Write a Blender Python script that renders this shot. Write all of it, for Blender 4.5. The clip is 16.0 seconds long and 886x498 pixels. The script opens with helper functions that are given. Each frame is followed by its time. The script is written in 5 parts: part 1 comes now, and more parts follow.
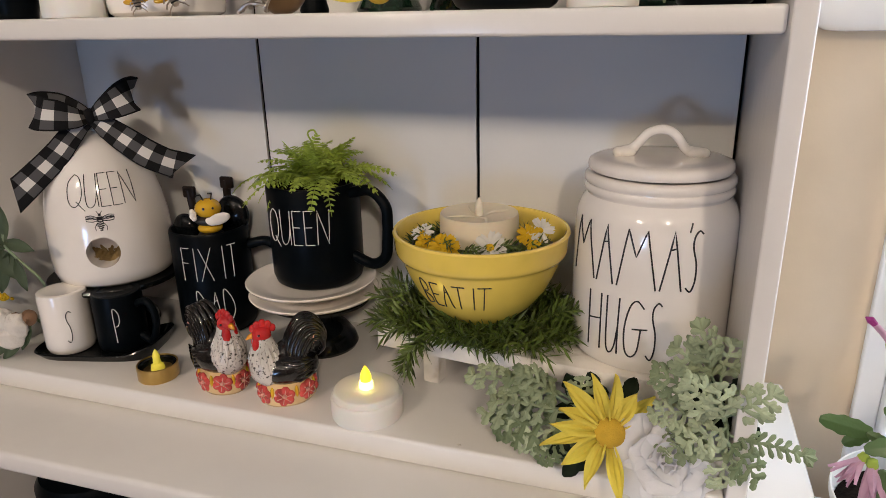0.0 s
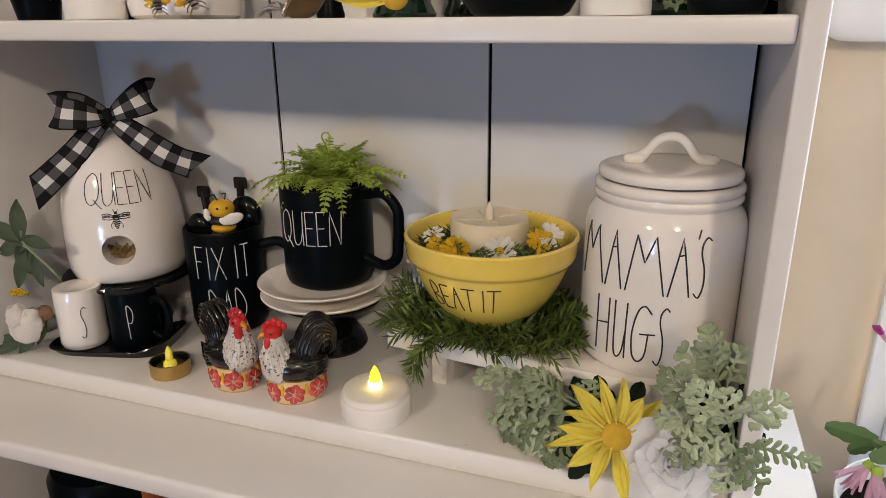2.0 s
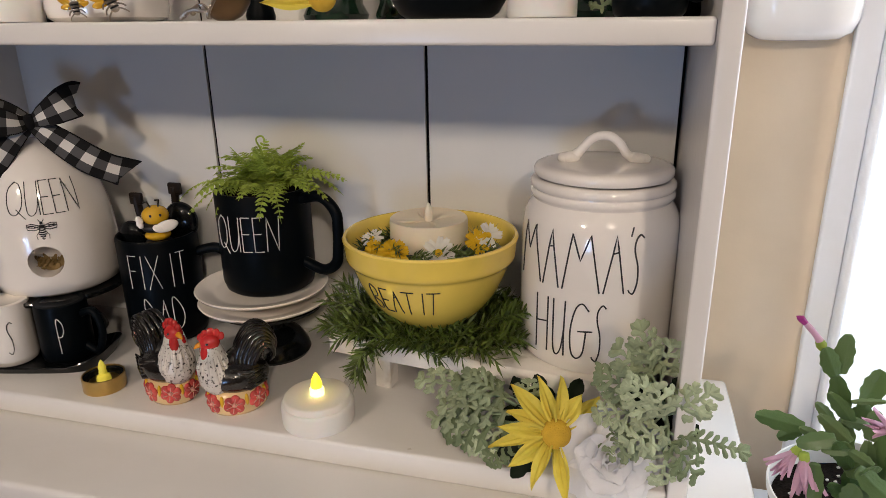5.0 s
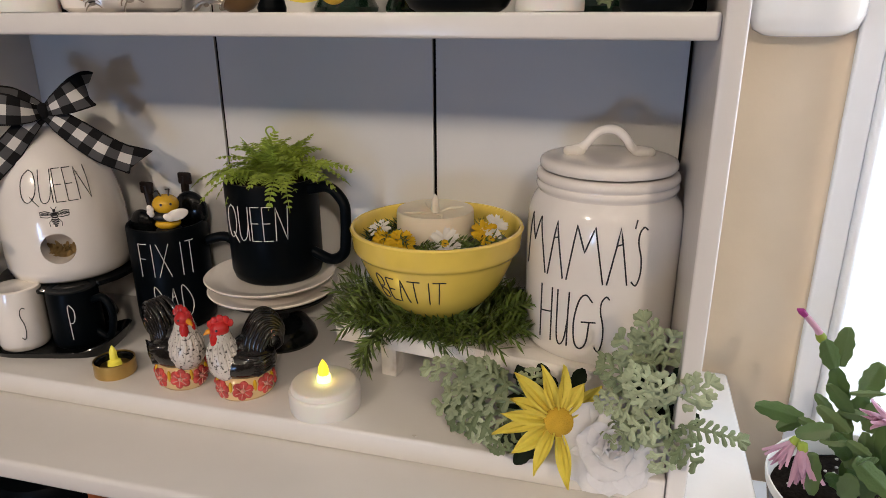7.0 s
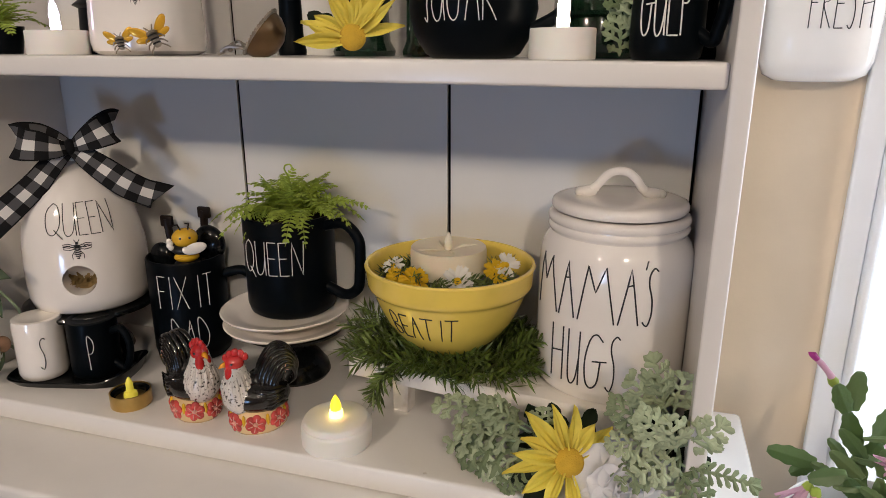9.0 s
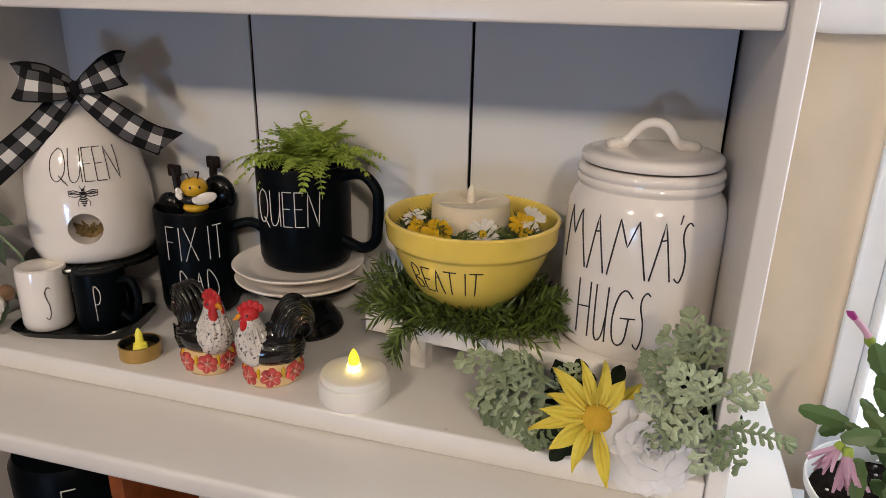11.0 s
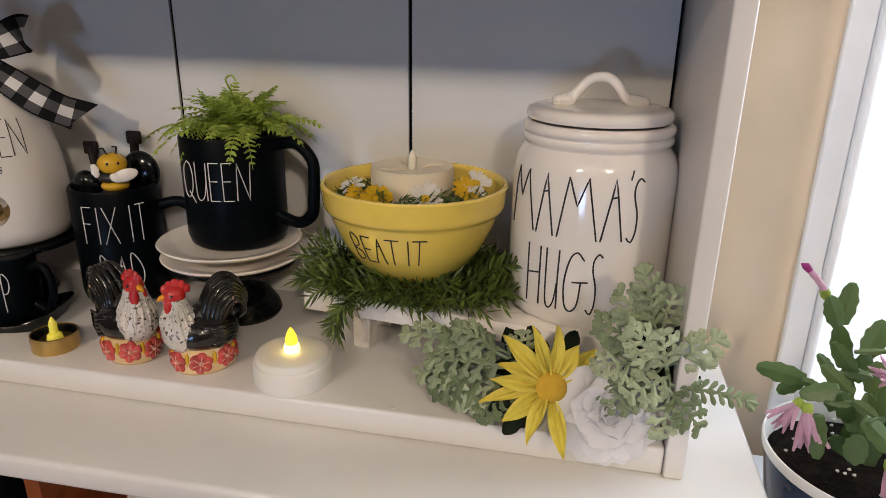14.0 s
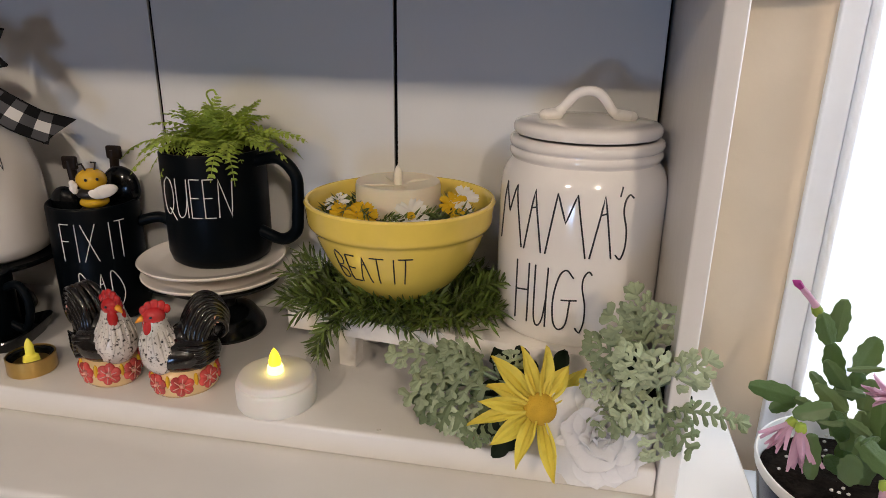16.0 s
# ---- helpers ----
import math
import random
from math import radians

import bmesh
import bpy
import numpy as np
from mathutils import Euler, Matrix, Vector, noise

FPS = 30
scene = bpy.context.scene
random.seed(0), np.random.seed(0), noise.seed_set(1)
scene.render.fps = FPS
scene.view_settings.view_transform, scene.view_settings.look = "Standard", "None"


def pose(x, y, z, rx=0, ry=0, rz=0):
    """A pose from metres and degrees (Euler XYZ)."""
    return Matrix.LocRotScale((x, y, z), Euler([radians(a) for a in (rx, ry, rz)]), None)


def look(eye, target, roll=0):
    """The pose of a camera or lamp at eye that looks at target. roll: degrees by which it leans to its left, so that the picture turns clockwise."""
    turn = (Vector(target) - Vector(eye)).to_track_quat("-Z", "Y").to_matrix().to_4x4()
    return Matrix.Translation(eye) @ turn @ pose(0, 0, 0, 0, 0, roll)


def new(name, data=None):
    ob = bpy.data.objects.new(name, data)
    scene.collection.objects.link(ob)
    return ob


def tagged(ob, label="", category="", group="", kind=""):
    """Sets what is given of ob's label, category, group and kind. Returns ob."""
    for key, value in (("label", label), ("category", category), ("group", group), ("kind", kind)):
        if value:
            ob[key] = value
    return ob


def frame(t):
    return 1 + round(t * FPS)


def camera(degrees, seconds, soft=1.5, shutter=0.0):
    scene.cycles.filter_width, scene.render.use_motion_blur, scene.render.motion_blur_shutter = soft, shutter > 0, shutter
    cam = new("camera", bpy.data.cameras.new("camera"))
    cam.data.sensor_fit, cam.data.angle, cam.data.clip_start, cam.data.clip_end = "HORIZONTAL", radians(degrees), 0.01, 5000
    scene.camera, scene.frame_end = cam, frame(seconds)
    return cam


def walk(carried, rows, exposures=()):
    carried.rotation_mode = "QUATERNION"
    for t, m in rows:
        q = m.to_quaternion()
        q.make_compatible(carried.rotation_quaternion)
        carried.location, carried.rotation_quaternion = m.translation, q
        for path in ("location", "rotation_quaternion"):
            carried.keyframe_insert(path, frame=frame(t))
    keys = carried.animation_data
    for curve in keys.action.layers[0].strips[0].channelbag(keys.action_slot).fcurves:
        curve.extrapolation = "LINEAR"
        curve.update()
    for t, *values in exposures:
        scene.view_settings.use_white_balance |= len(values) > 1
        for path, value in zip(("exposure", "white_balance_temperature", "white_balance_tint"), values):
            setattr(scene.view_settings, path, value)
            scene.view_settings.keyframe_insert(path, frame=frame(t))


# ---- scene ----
cam = camera(67.4, 16.0, soft=0.65)
PATH = [
    (0, (0.041, 0.078, 0.297), (-0.566, 1.872, -0.344), -1.3),
    (0.5, (0.043, 0.08, 0.298), (-0.556, 1.878, -0.342), -1.6),
    (1, (0.042, 0.077, 0.3), (-0.567, 1.876, -0.326), -1.3),
    (1.5, (0.036, 0.074, 0.301), (-0.577, 1.869, -0.331), -1.3),
    (2, (0.041, 0.071, 0.298), (-0.589, 1.862, -0.331), -0.6),
    (2.5, (0.052, 0.075, 0.309), (-0.517, 1.881, -0.333), -1.6),
    (3, (0.055, 0.081, 0.31), (-0.459, 1.903, -0.335), -1.2),
    (3.5, (0.048, 0.08, 0.303), (-0.449, 1.907, -0.341), -1.0),
    (5.8, (0.054, 0.077, 0.3), (-0.456, 1.901, -0.341), -0.6),
    (6, (0.048, 0.073, 0.299), (-0.459, 1.894, -0.354), -0.0),
    (6.5, (0.045, 0.067, 0.296), (-0.463, 1.887, -0.359), 0.2),
    (7, (0.053, 0.07, 0.301), (-0.459, 1.889, -0.355), -0.4),
    (7.5, (0.053, 0.071, 0.299), (-0.458, 1.894, -0.346), -0.4),
    (8, (0.055, 0.068, 0.303), (-0.484, 1.886, -0.334), -0.4),
    (8.5, (0.054, 0.066, 0.309), (-0.51, 1.892, -0.279), -0.5),
    (9, (0.055, 0.065, 0.31), (-0.503, 1.898, -0.262), -0.1),
    (9.5, (0.04, 0.057, 0.304), (-0.543, 1.879, -0.282), 1.4),
    (9.7, (0.029, 0.052, 0.296), (-0.535, 1.877, -0.298), 2.6),
    (12, (0.025, 0.081, 0.288), (-0.456, 1.891, -0.414), -0.1),
    (12.5, (0.023, 0.081, 0.281), (-0.423, 1.899, -0.424), 0.4),
    (13, (0.026, 0.08, 0.276), (-0.421, 1.903, -0.415), 0.3),
    (13.5, (0.029, 0.087, 0.272), (-0.391, 1.922, -0.403), 0.1),
    (14, (0.028, 0.093, 0.261), (-0.353, 1.939, -0.406), 0.9),
    (14.5, (0.029, 0.101, 0.261), (-0.328, 1.956, -0.394), 1.4),
    (15, (0.028, 0.105, 0.266), (-0.336, 1.958, -0.393), 1.0),
    (15.5, (0.028, 0.105, 0.267), (-0.33, 1.961, -0.387), 0.7),
    (16, (0.028, 0.105, 0.266), (-0.325, 1.963, -0.385), 0.8),
]
walk(cam, [(t, look(eye, target, roll)) for t, eye, target, roll in PATH], [(0, -0.04), (2, -0.05), (3.5, -0.14), (6, -0.14), (9.5, -0.12), (12, -0.09), (14, -0.14), (16, -0.16)])

# ---------------------------------------------------------------- world and light
world = bpy.data.worlds.new("world")
scene.world = world
world.use_nodes = True
wn = world.node_tree
sky = wn.nodes.new("ShaderNodeTexSky")
sky.sky_type, sky.sun_disc = "NISHITA", False
sky.sun_elevation, sky.sun_rotation = radians(35), radians(60)
wn.links.new(sky.outputs[0], wn.nodes["Background"].inputs[0])
wn.nodes["Background"].inputs[1].default_value = 0.12


def lamp(name, kind, energy, colour, m, **more):
    data = bpy.data.lights.new(name, kind)
    data.energy, data.color = energy, colour
    if "size" in more:
        data.shape, data.size, data.size_y = "RECTANGLE", more["size"], more["size_y"]
    if "radius" in more:
        data.shadow_soft_size = more["radius"]
    ob = new(name, data)
    ob.matrix_world = m
    return ob


# the room's two ceiling lamps and the daylight of the window beside the hutch
lamp("room_lamp", "POINT", 51, (1.0, 0.835, 0.67), pose(-0.71, -1.29, 1.04), radius=0.045)
lamp("room_lamp", "POINT", 52, (1.0, 0.835, 0.67), pose(0.72, -1.25, 1.11), radius=0.05)
# stands in for an unseen low bluish source, inferred from raised shadows
lamp("low_blue_light", "AREA", 9.0, (0.36, 0.58, 1.0), look((-0.52, -1.95, -0.30), (-0.1, 0.6, 0.1)), size=0.34, size_y=0.40)
lamp("window_light", "AREA", 11, (0.80, 0.89, 1.0), look((0.66, 0.665, 0.36), (0.05, 0.25, 0.0)), size=0.7, size_y=0.9)


# ---------------------------------------------------------------- materials
def material(name, colour, rough=0.5, metal=0.0, vary=0.06, scale=40.0, bump=0.0, bump_scale=200.0, coat=0.0, sub=0.0, trans=0.0,
             second=None, sec_scale=12.0, sec_at=0.6, emit=0.0, emit_colour=None, spec=0.5, island=0.0):
    """A surface with tone variation at two scales, fine relief and, if second is given, patches of a second colour."""
    m = bpy.data.materials.new(name)
    m.use_nodes = True
    t = m.node_tree
    b = t.nodes["Principled BSDF"]
    tc = t.nodes.new("ShaderNodeTexCoord")

    def tex(s, d=3.0):
        n = t.nodes.new("ShaderNodeTexNoise")
        n.inputs["Scale"].default_value, n.inputs["Detail"].default_value = s, d
        t.links.new(tc.outputs["Object"], n.inputs["Vector"])
        return n.outputs["Fac"]

    def mixed(a, bb, fac, mode="MIX"):
        n = t.nodes.new("ShaderNodeMix")
        n.data_type, n.blend_type = "RGBA", mode
        for sock, v in ((n.inputs[6], a), (n.inputs[7], bb), (n.inputs[0], fac)):
            if hasattr(v, "links"):
                t.links.new(v, sock)
            else:
                sock.default_value = v if isinstance(v, float) else (*v, 1)
        return n.outputs[2]

    def ramp(fac, lo, hi):
        n = t.nodes.new("ShaderNodeMapRange")
        n.inputs["From Min"].default_value, n.inputs["From Max"].default_value = lo, hi
        t.links.new(fac, n.inputs["Value"])
        return n.outputs[0]

    c = mixed(colour, [max(0, v * (1 - 3 * vary)) for v in colour], ramp(tex(scale), 0.4, 0.75))
    c = mixed(c, [min(1, v * (1 + 2 * vary)) for v in colour], ramp(tex(scale * 0.17), 0.5, 0.8))
    if second:
        c = mixed(c, second, ramp(tex(sec_scale, 4.0), sec_at - 0.05, sec_at + 0.05))
    if island:
        g = t.nodes.new("ShaderNodeNewGeometry")
        c = mixed(c, [v * (1 - island) for v in colour], g.outputs["Random Per Island"])
    t.links.new(c, b.inputs["Base Color"])
    r = t.nodes.new("ShaderNodeMapRange")
    r.inputs["To Min"].default_value, r.inputs["To Max"].default_value = rough * 0.85, min(1, rough * 1.2)
    t.links.new(tex(scale * 0.6), r.inputs["Value"])
    t.links.new(r.outputs[0], b.inputs["Roughness"])
    b.inputs["Metallic"].default_value = metal
    b.inputs["Coat Weight"].default_value = coat
    b.inputs["Coat Roughness"].default_value = 0.06
    b.inputs["Specular IOR Level"].default_value = spec
    if sub:
        b.inputs["Subsurface Weight"].default_value = sub
        b.inputs["Subsurface Radius"].default_value = (0.02, 0.012, 0.007)
        b.inputs["Subsurface Scale"].default_value = 0.4
    b.inputs["Transmission Weight"].default_value = trans
    if emit:
        b.inputs["Emission Color"].default_value = (*(emit_colour or colour), 1)
        b.inputs["Emission Strength"].default_value = emit
    if bump:
        n = t.nodes.new("ShaderNodeBump")
        n.inputs["Strength"].default_value, n.inputs["Distance"].default_value = bump, 0.001
        t.links.new(tex(bump_scale), n.inputs["Height"])
        t.links.new(n.outputs[0], b.inputs["Normal"])
    return m


def leafy(name, colour, through_colour, rough=0.5, vary=0.15, island=0.45, let=0.25, spec=0.16):
    """A thin leaf or petal that lets some light through."""
    m = material(name, colour, rough, vary=vary, scale=120, bump=0.3, bump_scale=500, island=island, spec=spec)
    t = m.node_tree
    tr = t.nodes.new("ShaderNodeBsdfTranslucent")
    tr.inputs[0].default_value = (*through_colour, 1)
    mx = t.nodes.new("ShaderNodeMixShader")
    mx.inputs[0].default_value = let
    t.links.new(t.nodes["Principled BSDF"].outputs[0], mx.inputs[1])
    t.links.new(tr.outputs[0], mx.inputs[2])
    t.links.new(mx.outputs[0], t.nodes["Material Output"].inputs[0])
    return m


def vary_by_object(m, other, most):
    """Mixes a second colour in by a different share on each object."""
    t = m.node_tree
    b = t.nodes["Principled BSDF"]
    old = b.inputs["Base Color"].links[0].from_socket
    info, mx, mul = t.nodes.new("ShaderNodeObjectInfo"), t.nodes.new("ShaderNodeMix"), t.nodes.new("ShaderNodeMath")
    mx.data_type, mul.operation, mul.inputs[1].default_value = "RGBA", "MULTIPLY", most
    t.links.new(info.outputs["Random"], mul.inputs[0])
    t.links.new(mul.outputs[0], mx.inputs[0])
    t.links.new(old, mx.inputs[6])
    mx.inputs[7].default_value = (*other, 1)
    t.links.new(mx.outputs[2], b.inputs["Base Color"])


M = {
    "paint": material("white_paint", (0.76, 0.74, 0.72), 0.24, vary=0.025, scale=9, bump=0.18, bump_scale=90, second=(0.66, 0.63, 0.59), sec_scale=7, sec_at=0.72),
    "panel": material("panel_paint", (0.72, 0.71, 0.69), 0.45, vary=0.03, scale=7, bump=0.12, bump_scale=60),
    "groove": material("gap_shade_black", (0.006, 0.006, 0.006), 0.9, spec=0.02),
    "wall": material("beige_wall_paint", (0.68, 0.555, 0.41), 0.75, vary=0.03, scale=14, bump=0.14, bump_scale=160),
    "trim": material("window_trim_paint", (0.78, 0.79, 0.82), 0.35, vary=0.02, scale=20),
    "ceramic": material("ivory_ceramic", (0.85, 0.81, 0.77), 0.12, vary=0.02, scale=25, bump=0.08, bump_scale=40, coat=0.6),
    "plate": material("cream_ceramic", (0.93, 0.875, 0.82), 0.15, vary=0.02, scale=25, bump=0.06, bump_scale=40, coat=0.5),
    "black": material("black_ceramic", (0.0025, 0.004, 0.0055), 0.34, vary=0.15, scale=30, bump=0.05, bump_scale=60, spec=0.065),
    "blackgloss": material("black_gloss", (0.004, 0.005, 0.006), 0.15, vary=0.1, bump=0.2, bump_scale=60, spec=0.28),
    "yellow": material("yellow_ceramic", (0.85, 0.64, 0.125), 0.09, vary=0.04, scale=30, bump=0.06, bump_scale=50, coat=0.6),
    "ink": material("black_lettering", (0.01, 0.01, 0.012), 0.4),
    "inkwhite": material("white_lettering", (0.80, 0.78, 0.74), 0.5),
    "wax": material("white_candle_wax", (0.82, 0.80, 0.76), 0.45, vary=0.02, sub=0.25),
    "waxcream": material("cream_candle_wax", (0.80, 0.72, 0.57), 0.5, vary=0.03, sub=0.25),
    "flame": material("lit_flame_bulb", (1.0, 0.75, 0.05), 0.4, emit=2.6, emit_colour=(1.0, 0.66, 0.02)),
    "flamecore": material("lit_flame_core", (1.0, 0.9, 0.4), 0.4, emit=3.6, emit_colour=(1.0, 0.80, 0.22)),
    "flamedim": material("dim_flame_bulb", (0.85, 0.75, 0.12), 0.35, emit=0.22, emit_colour=(0.9, 0.75, 0.05)),
    "flamewhite": material("white_flame_bulb", (0.9, 0.85, 0.75), 0.4, emit=7, emit_colour=(1.0, 0.88, 0.72)),
    "flameviolet": material("violet_flame_bulb", (0.9, 0.8, 1.0), 0.4, emit=7, emit_colour=(0.85, 0.68, 1.0)),
    "flameoff": material("ivory_plastic_flame", (0.82, 0.76, 0.64), 0.35, sub=0.2),
    "gold": material("brushed_gold", (0.62, 0.43, 0.15), 0.3, metal=1.0, vary=0.08, scale=60),
    "bronze": material("dark_bronze", (0.20, 0.13, 0.07), 0.32, metal=0.9, vary=0.15, scale=60),
    "silver": material("aged_silver", (0.45, 0.40, 0.34), 0.28, metal=1.0, vary=0.2, scale=150, bump=0.6, bump_scale=500),
    "amber": material("amber_enamel", (0.75, 0.42, 0.03), 0.1, metal=0.35, vary=0.1, coat=0.7),
    "boardwood": material("whitewashed_wood", (0.82, 0.785, 0.74), 0.6, vary=0.06, scale=60, bump=0.4, bump_scale=120, second=(0.60, 0.54, 0.47), sec_scale=30, sec_at=0.68),
    "fern": leafy("fern_green", (0.48, 0.62, 0.11), (0.42, 0.62, 0.07), island=0.6, let=0.15),
    "needle": leafy("rosemary_green", (0.16, 0.235, 0.050), (0.15, 0.24, 0.03), 0.32, island=0.94, let=0.08, spec=0.35),
    "dusty": leafy("dusty_miller_green", (0.55, 0.63, 0.42), (0.22, 0.34, 0.12), 0.85, island=0.45, let=0.08, spec=0.05),
    "stem": material("grey_green_stem", (0.24, 0.32, 0.20), 0.7, vary=0.1),
    "darkleaf": leafy("black_green_leaf", (0.012, 0.020, 0.012), (0.01, 0.03, 0.01), 0.6),
    "eucalyptus": leafy("eucalyptus_green", (0.115, 0.15, 0.10), (0.14, 0.22, 0.10), 0.55),
    "petal": leafy("yellow_petal", (0.82, 0.54, 0.025), (0.78, 0.48, 0.03), 0.55, island=0.25),
    "petalpale": leafy("pale_yellow_petal", (0.92, 0.79, 0.15), (0.90, 0.72, 0.08), 0.50, vary=0.08, island=0.12),
    "centre": material("flower_centre", (0.66, 0.42, 0.035), 0.8, vary=0.15, bump=0.9, bump_scale=900),
    "rose": leafy("white_fabric_petal", (0.88, 0.88, 0.90), (0.75, 0.75, 0.78), 0.7, vary=0.03, island=0.08),
    "daisy": leafy("white_daisy_petal", (0.82, 0.81, 0.78), (0.8, 0.78, 0.7), 0.6, vary=0.03, island=0.1),
    "cactus": leafy("cactus_green", (0.085, 0.155, 0.055), (0.20, 0.34, 0.05), 0.30, island=0.1, spec=0.42),
    "pink": leafy("pink_petal", (0.86, 0.54, 0.70), (0.85, 0.5, 0.62), 0.5),
    "magenta": leafy("magenta_bud", (0.50, 0.06, 0.30), (0.5, 0.1, 0.3), 0.5),
    "soil": material("potting_soil", (0.012, 0.009, 0.007), 0.95, vary=0.3, scale=300, bump=1.0, bump_scale=400, second=(0.16, 0.14, 0.11), sec_scale=300, sec_at=0.74, spec=0.03),
    "potwhite": material("pot_white_rim", (0.78, 0.77, 0.75), 0.3, vary=0.03),
    "potblue": material("pot_navy_glaze", (0.020, 0.045, 0.10), 0.2, vary=0.15, coat=0.5),
    "roored": material("glossy_red_glaze", (0.56, 0.02, 0.02), 0.12, vary=0.12, coat=0.7),
    "rooblack": material("glossy_black_feather", (0.007, 0.006, 0.006), 0.16, vary=0.2, coat=0.35, bump=0.9, bump_scale=160, second=(0.06, 0.045, 0.04), sec_scale=90, sec_at=0.72),
    "roowhite": material("speckled_white_feather", (0.70, 0.65, 0.60), 0.15, vary=0.12, coat=0.7, bump=1.0, bump_scale=220, second=(0.06, 0.05, 0.045), sec_scale=430, sec_at=0.61),
    "roobase": material("cream_glaze", (0.78, 0.53, 0.26), 0.15, vary=0.1, coat=0.7),
    "rooflower": material("coral_red_flower", (0.58, 0.07, 0.06), 0.15, vary=0.25, scale=150, coat=0.7),
    "roopink": material("pale_pink_detail", (0.75, 0.35, 0.28), 0.2, coat=0.6),
    "orange": material("orange_beak", (0.80, 0.32, 0.02), 0.15, coat=0.7),
    "beeyellow": material("bee_yellow_glaze", (0.72, 0.42, 0.02), 0.15, coat=0.7),
    "woodorange": material("stained_wood", (0.26, 0.07, 0.02), 0.4, vary=0.15, scale=60),
    "darkwood": material("dark_brown_wood", (0.016, 0.010, 0.007), 0.35, vary=0.2, scale=90, spec=0.2),
    "cotton": material("cotton_fluff", (0.66, 0.62, 0.57), 0.95, vary=0.05, bump=1.0, bump_scale=250),
    "husk": material("brown_husk", (0.20, 0.11, 0.06), 0.8, vary=0.25, bump=0.6),
    "straw": material("dried_straw", (0.26, 0.17, 0.06), 0.8, vary=0.2),
    "glassgreen": material("dark_green_glass", (0.010, 0.035, 0.018), 0.15, vary=0.2, coat=0.4),
    "floor": material("wood_floor", (0.20, 0.12, 0.07), 0.45, vary=0.15, scale=8),
    # unseen walls and ceiling, coloured dark to cut the light they bounce
    "roomwall": material("unseen_wall_dark", (0.14, 0.115, 0.10), 0.8, vary=0.03),
    "ceil": material("unseen_ceiling_dim", (0.28, 0.275, 0.27), 0.9, vary=0.02),
}


def plaid():
    """Black and white buffalo check along the ribbon's own coordinates."""
    m = bpy.data.materials.new("buffalo_check_ribbon")
    m.use_nodes = True
    t = m.node_tree
    uv = t.nodes.new("ShaderNodeUVMap")
    sep = t.nodes.new("ShaderNodeSeparateXYZ")
    t.links.new(uv.outputs[0], sep.inputs[0])

    def stripes(sock, lo=0.0):
        f = t.nodes.new("ShaderNodeMath")
        f.operation = "FRACT"
        t.links.new(sock, f.inputs[0])
        g = t.nodes.new("ShaderNodeMath")
        g.operation = "GREATER_THAN"
        t.links.new(f.outputs[0], g.inputs[0])
        g.inputs[1].default_value = 0.5
        return g.outputs[0]

    add = t.nodes.new("ShaderNodeMath")
    add.operation = "ADD"
    t.links.new(stripes(sep.outputs[0]), add.inputs[0])
    t.links.new(stripes(sep.outputs[1]), add.inputs[1])
    r = t.nodes.new("ShaderNodeValToRGB")
    r.color_ramp.interpolation = "CONSTANT"
    e = r.color_ramp.elements
    e[0].color, e[1].position, e[1].color = (0.010, 0.010, 0.011, 1), 0.3, (0.085, 0.085, 0.09, 1)
    x = e.new(0.8)
    x.color = (0.66, 0.65, 0.63, 1)
    half = t.nodes.new("ShaderNodeMath")
    half.operation = "MULTIPLY"
    half.inputs[1].default_value = 0.5
    t.links.new(add.outputs[0], half.inputs[0])
    t.links.new(half.outputs[0], r.inputs[0])
    edge = t.nodes.new("ShaderNodeMath")
    edge.operation = "PINGPONG"
    t.links.new(sep.outputs[1], edge.inputs[0])
    edge.inputs[1].default_value = 0.75
    wire = t.nodes.new("ShaderNodeMath")
    wire.operation = "GREATER_THAN"
    wire.inputs[1].default_value = 0.075
    t.links.new(edge.outputs[0], wire.inputs[0])
    mul = t.nodes.new("ShaderNodeMix")
    mul.data_type = "RGBA"
    mul.inputs[6].default_value = (0.008, 0.008, 0.009, 1)
    t.links.new(wire.outputs[0], mul.inputs[0])
    t.links.new(r.outputs[0], mul.inputs[7])
    t.links.new(mul.outputs[2], t.nodes["Principled BSDF"].inputs["Base Color"])
    t.nodes["Principled BSDF"].inputs["Roughness"].default_value = 0.8
    t.nodes["Principled BSDF"].inputs["Specular IOR Level"].default_value = 0.12
    weave = t.nodes.new("ShaderNodeTexNoise")
    weave.inputs["Scale"].default_value = 900
    bmp = t.nodes.new("ShaderNodeBump")
    bmp.inputs["Strength"].default_value, bmp.inputs["Distance"].default_value = 0.35, 0.0006
    t.links.new(weave.outputs["Fac"], bmp.inputs["Height"])
    t.links.new(bmp.outputs[0], t.nodes["Principled BSDF"].inputs["Normal"])
    return m


M["plaid"] = plaid()


# ---------------------------------------------------------------- mesh helpers
def finish(name, bm, mat, smooth=True):
    me = bpy.data.meshes.new(name)
    bmesh.ops.recalc_face_normals(bm, faces=bm.faces)
    bm.to_mesh(me)
    bm.free()
    me.materials.append(M[mat] if isinstance(mat, str) else mat)
    if smooth:
        me.polygons.foreach_set("use_smooth", [True] * len(me.polygons))
        me.set_sharp_from_angle(angle=radians(40))
    return me


def part(name, bm, mat, parent, label="", at=None):
    ob = new(name, finish(name, bm, mat))
    ob.parent = parent
    if at is not None:
        ob.matrix_basis = at
    return tagged(ob, label)


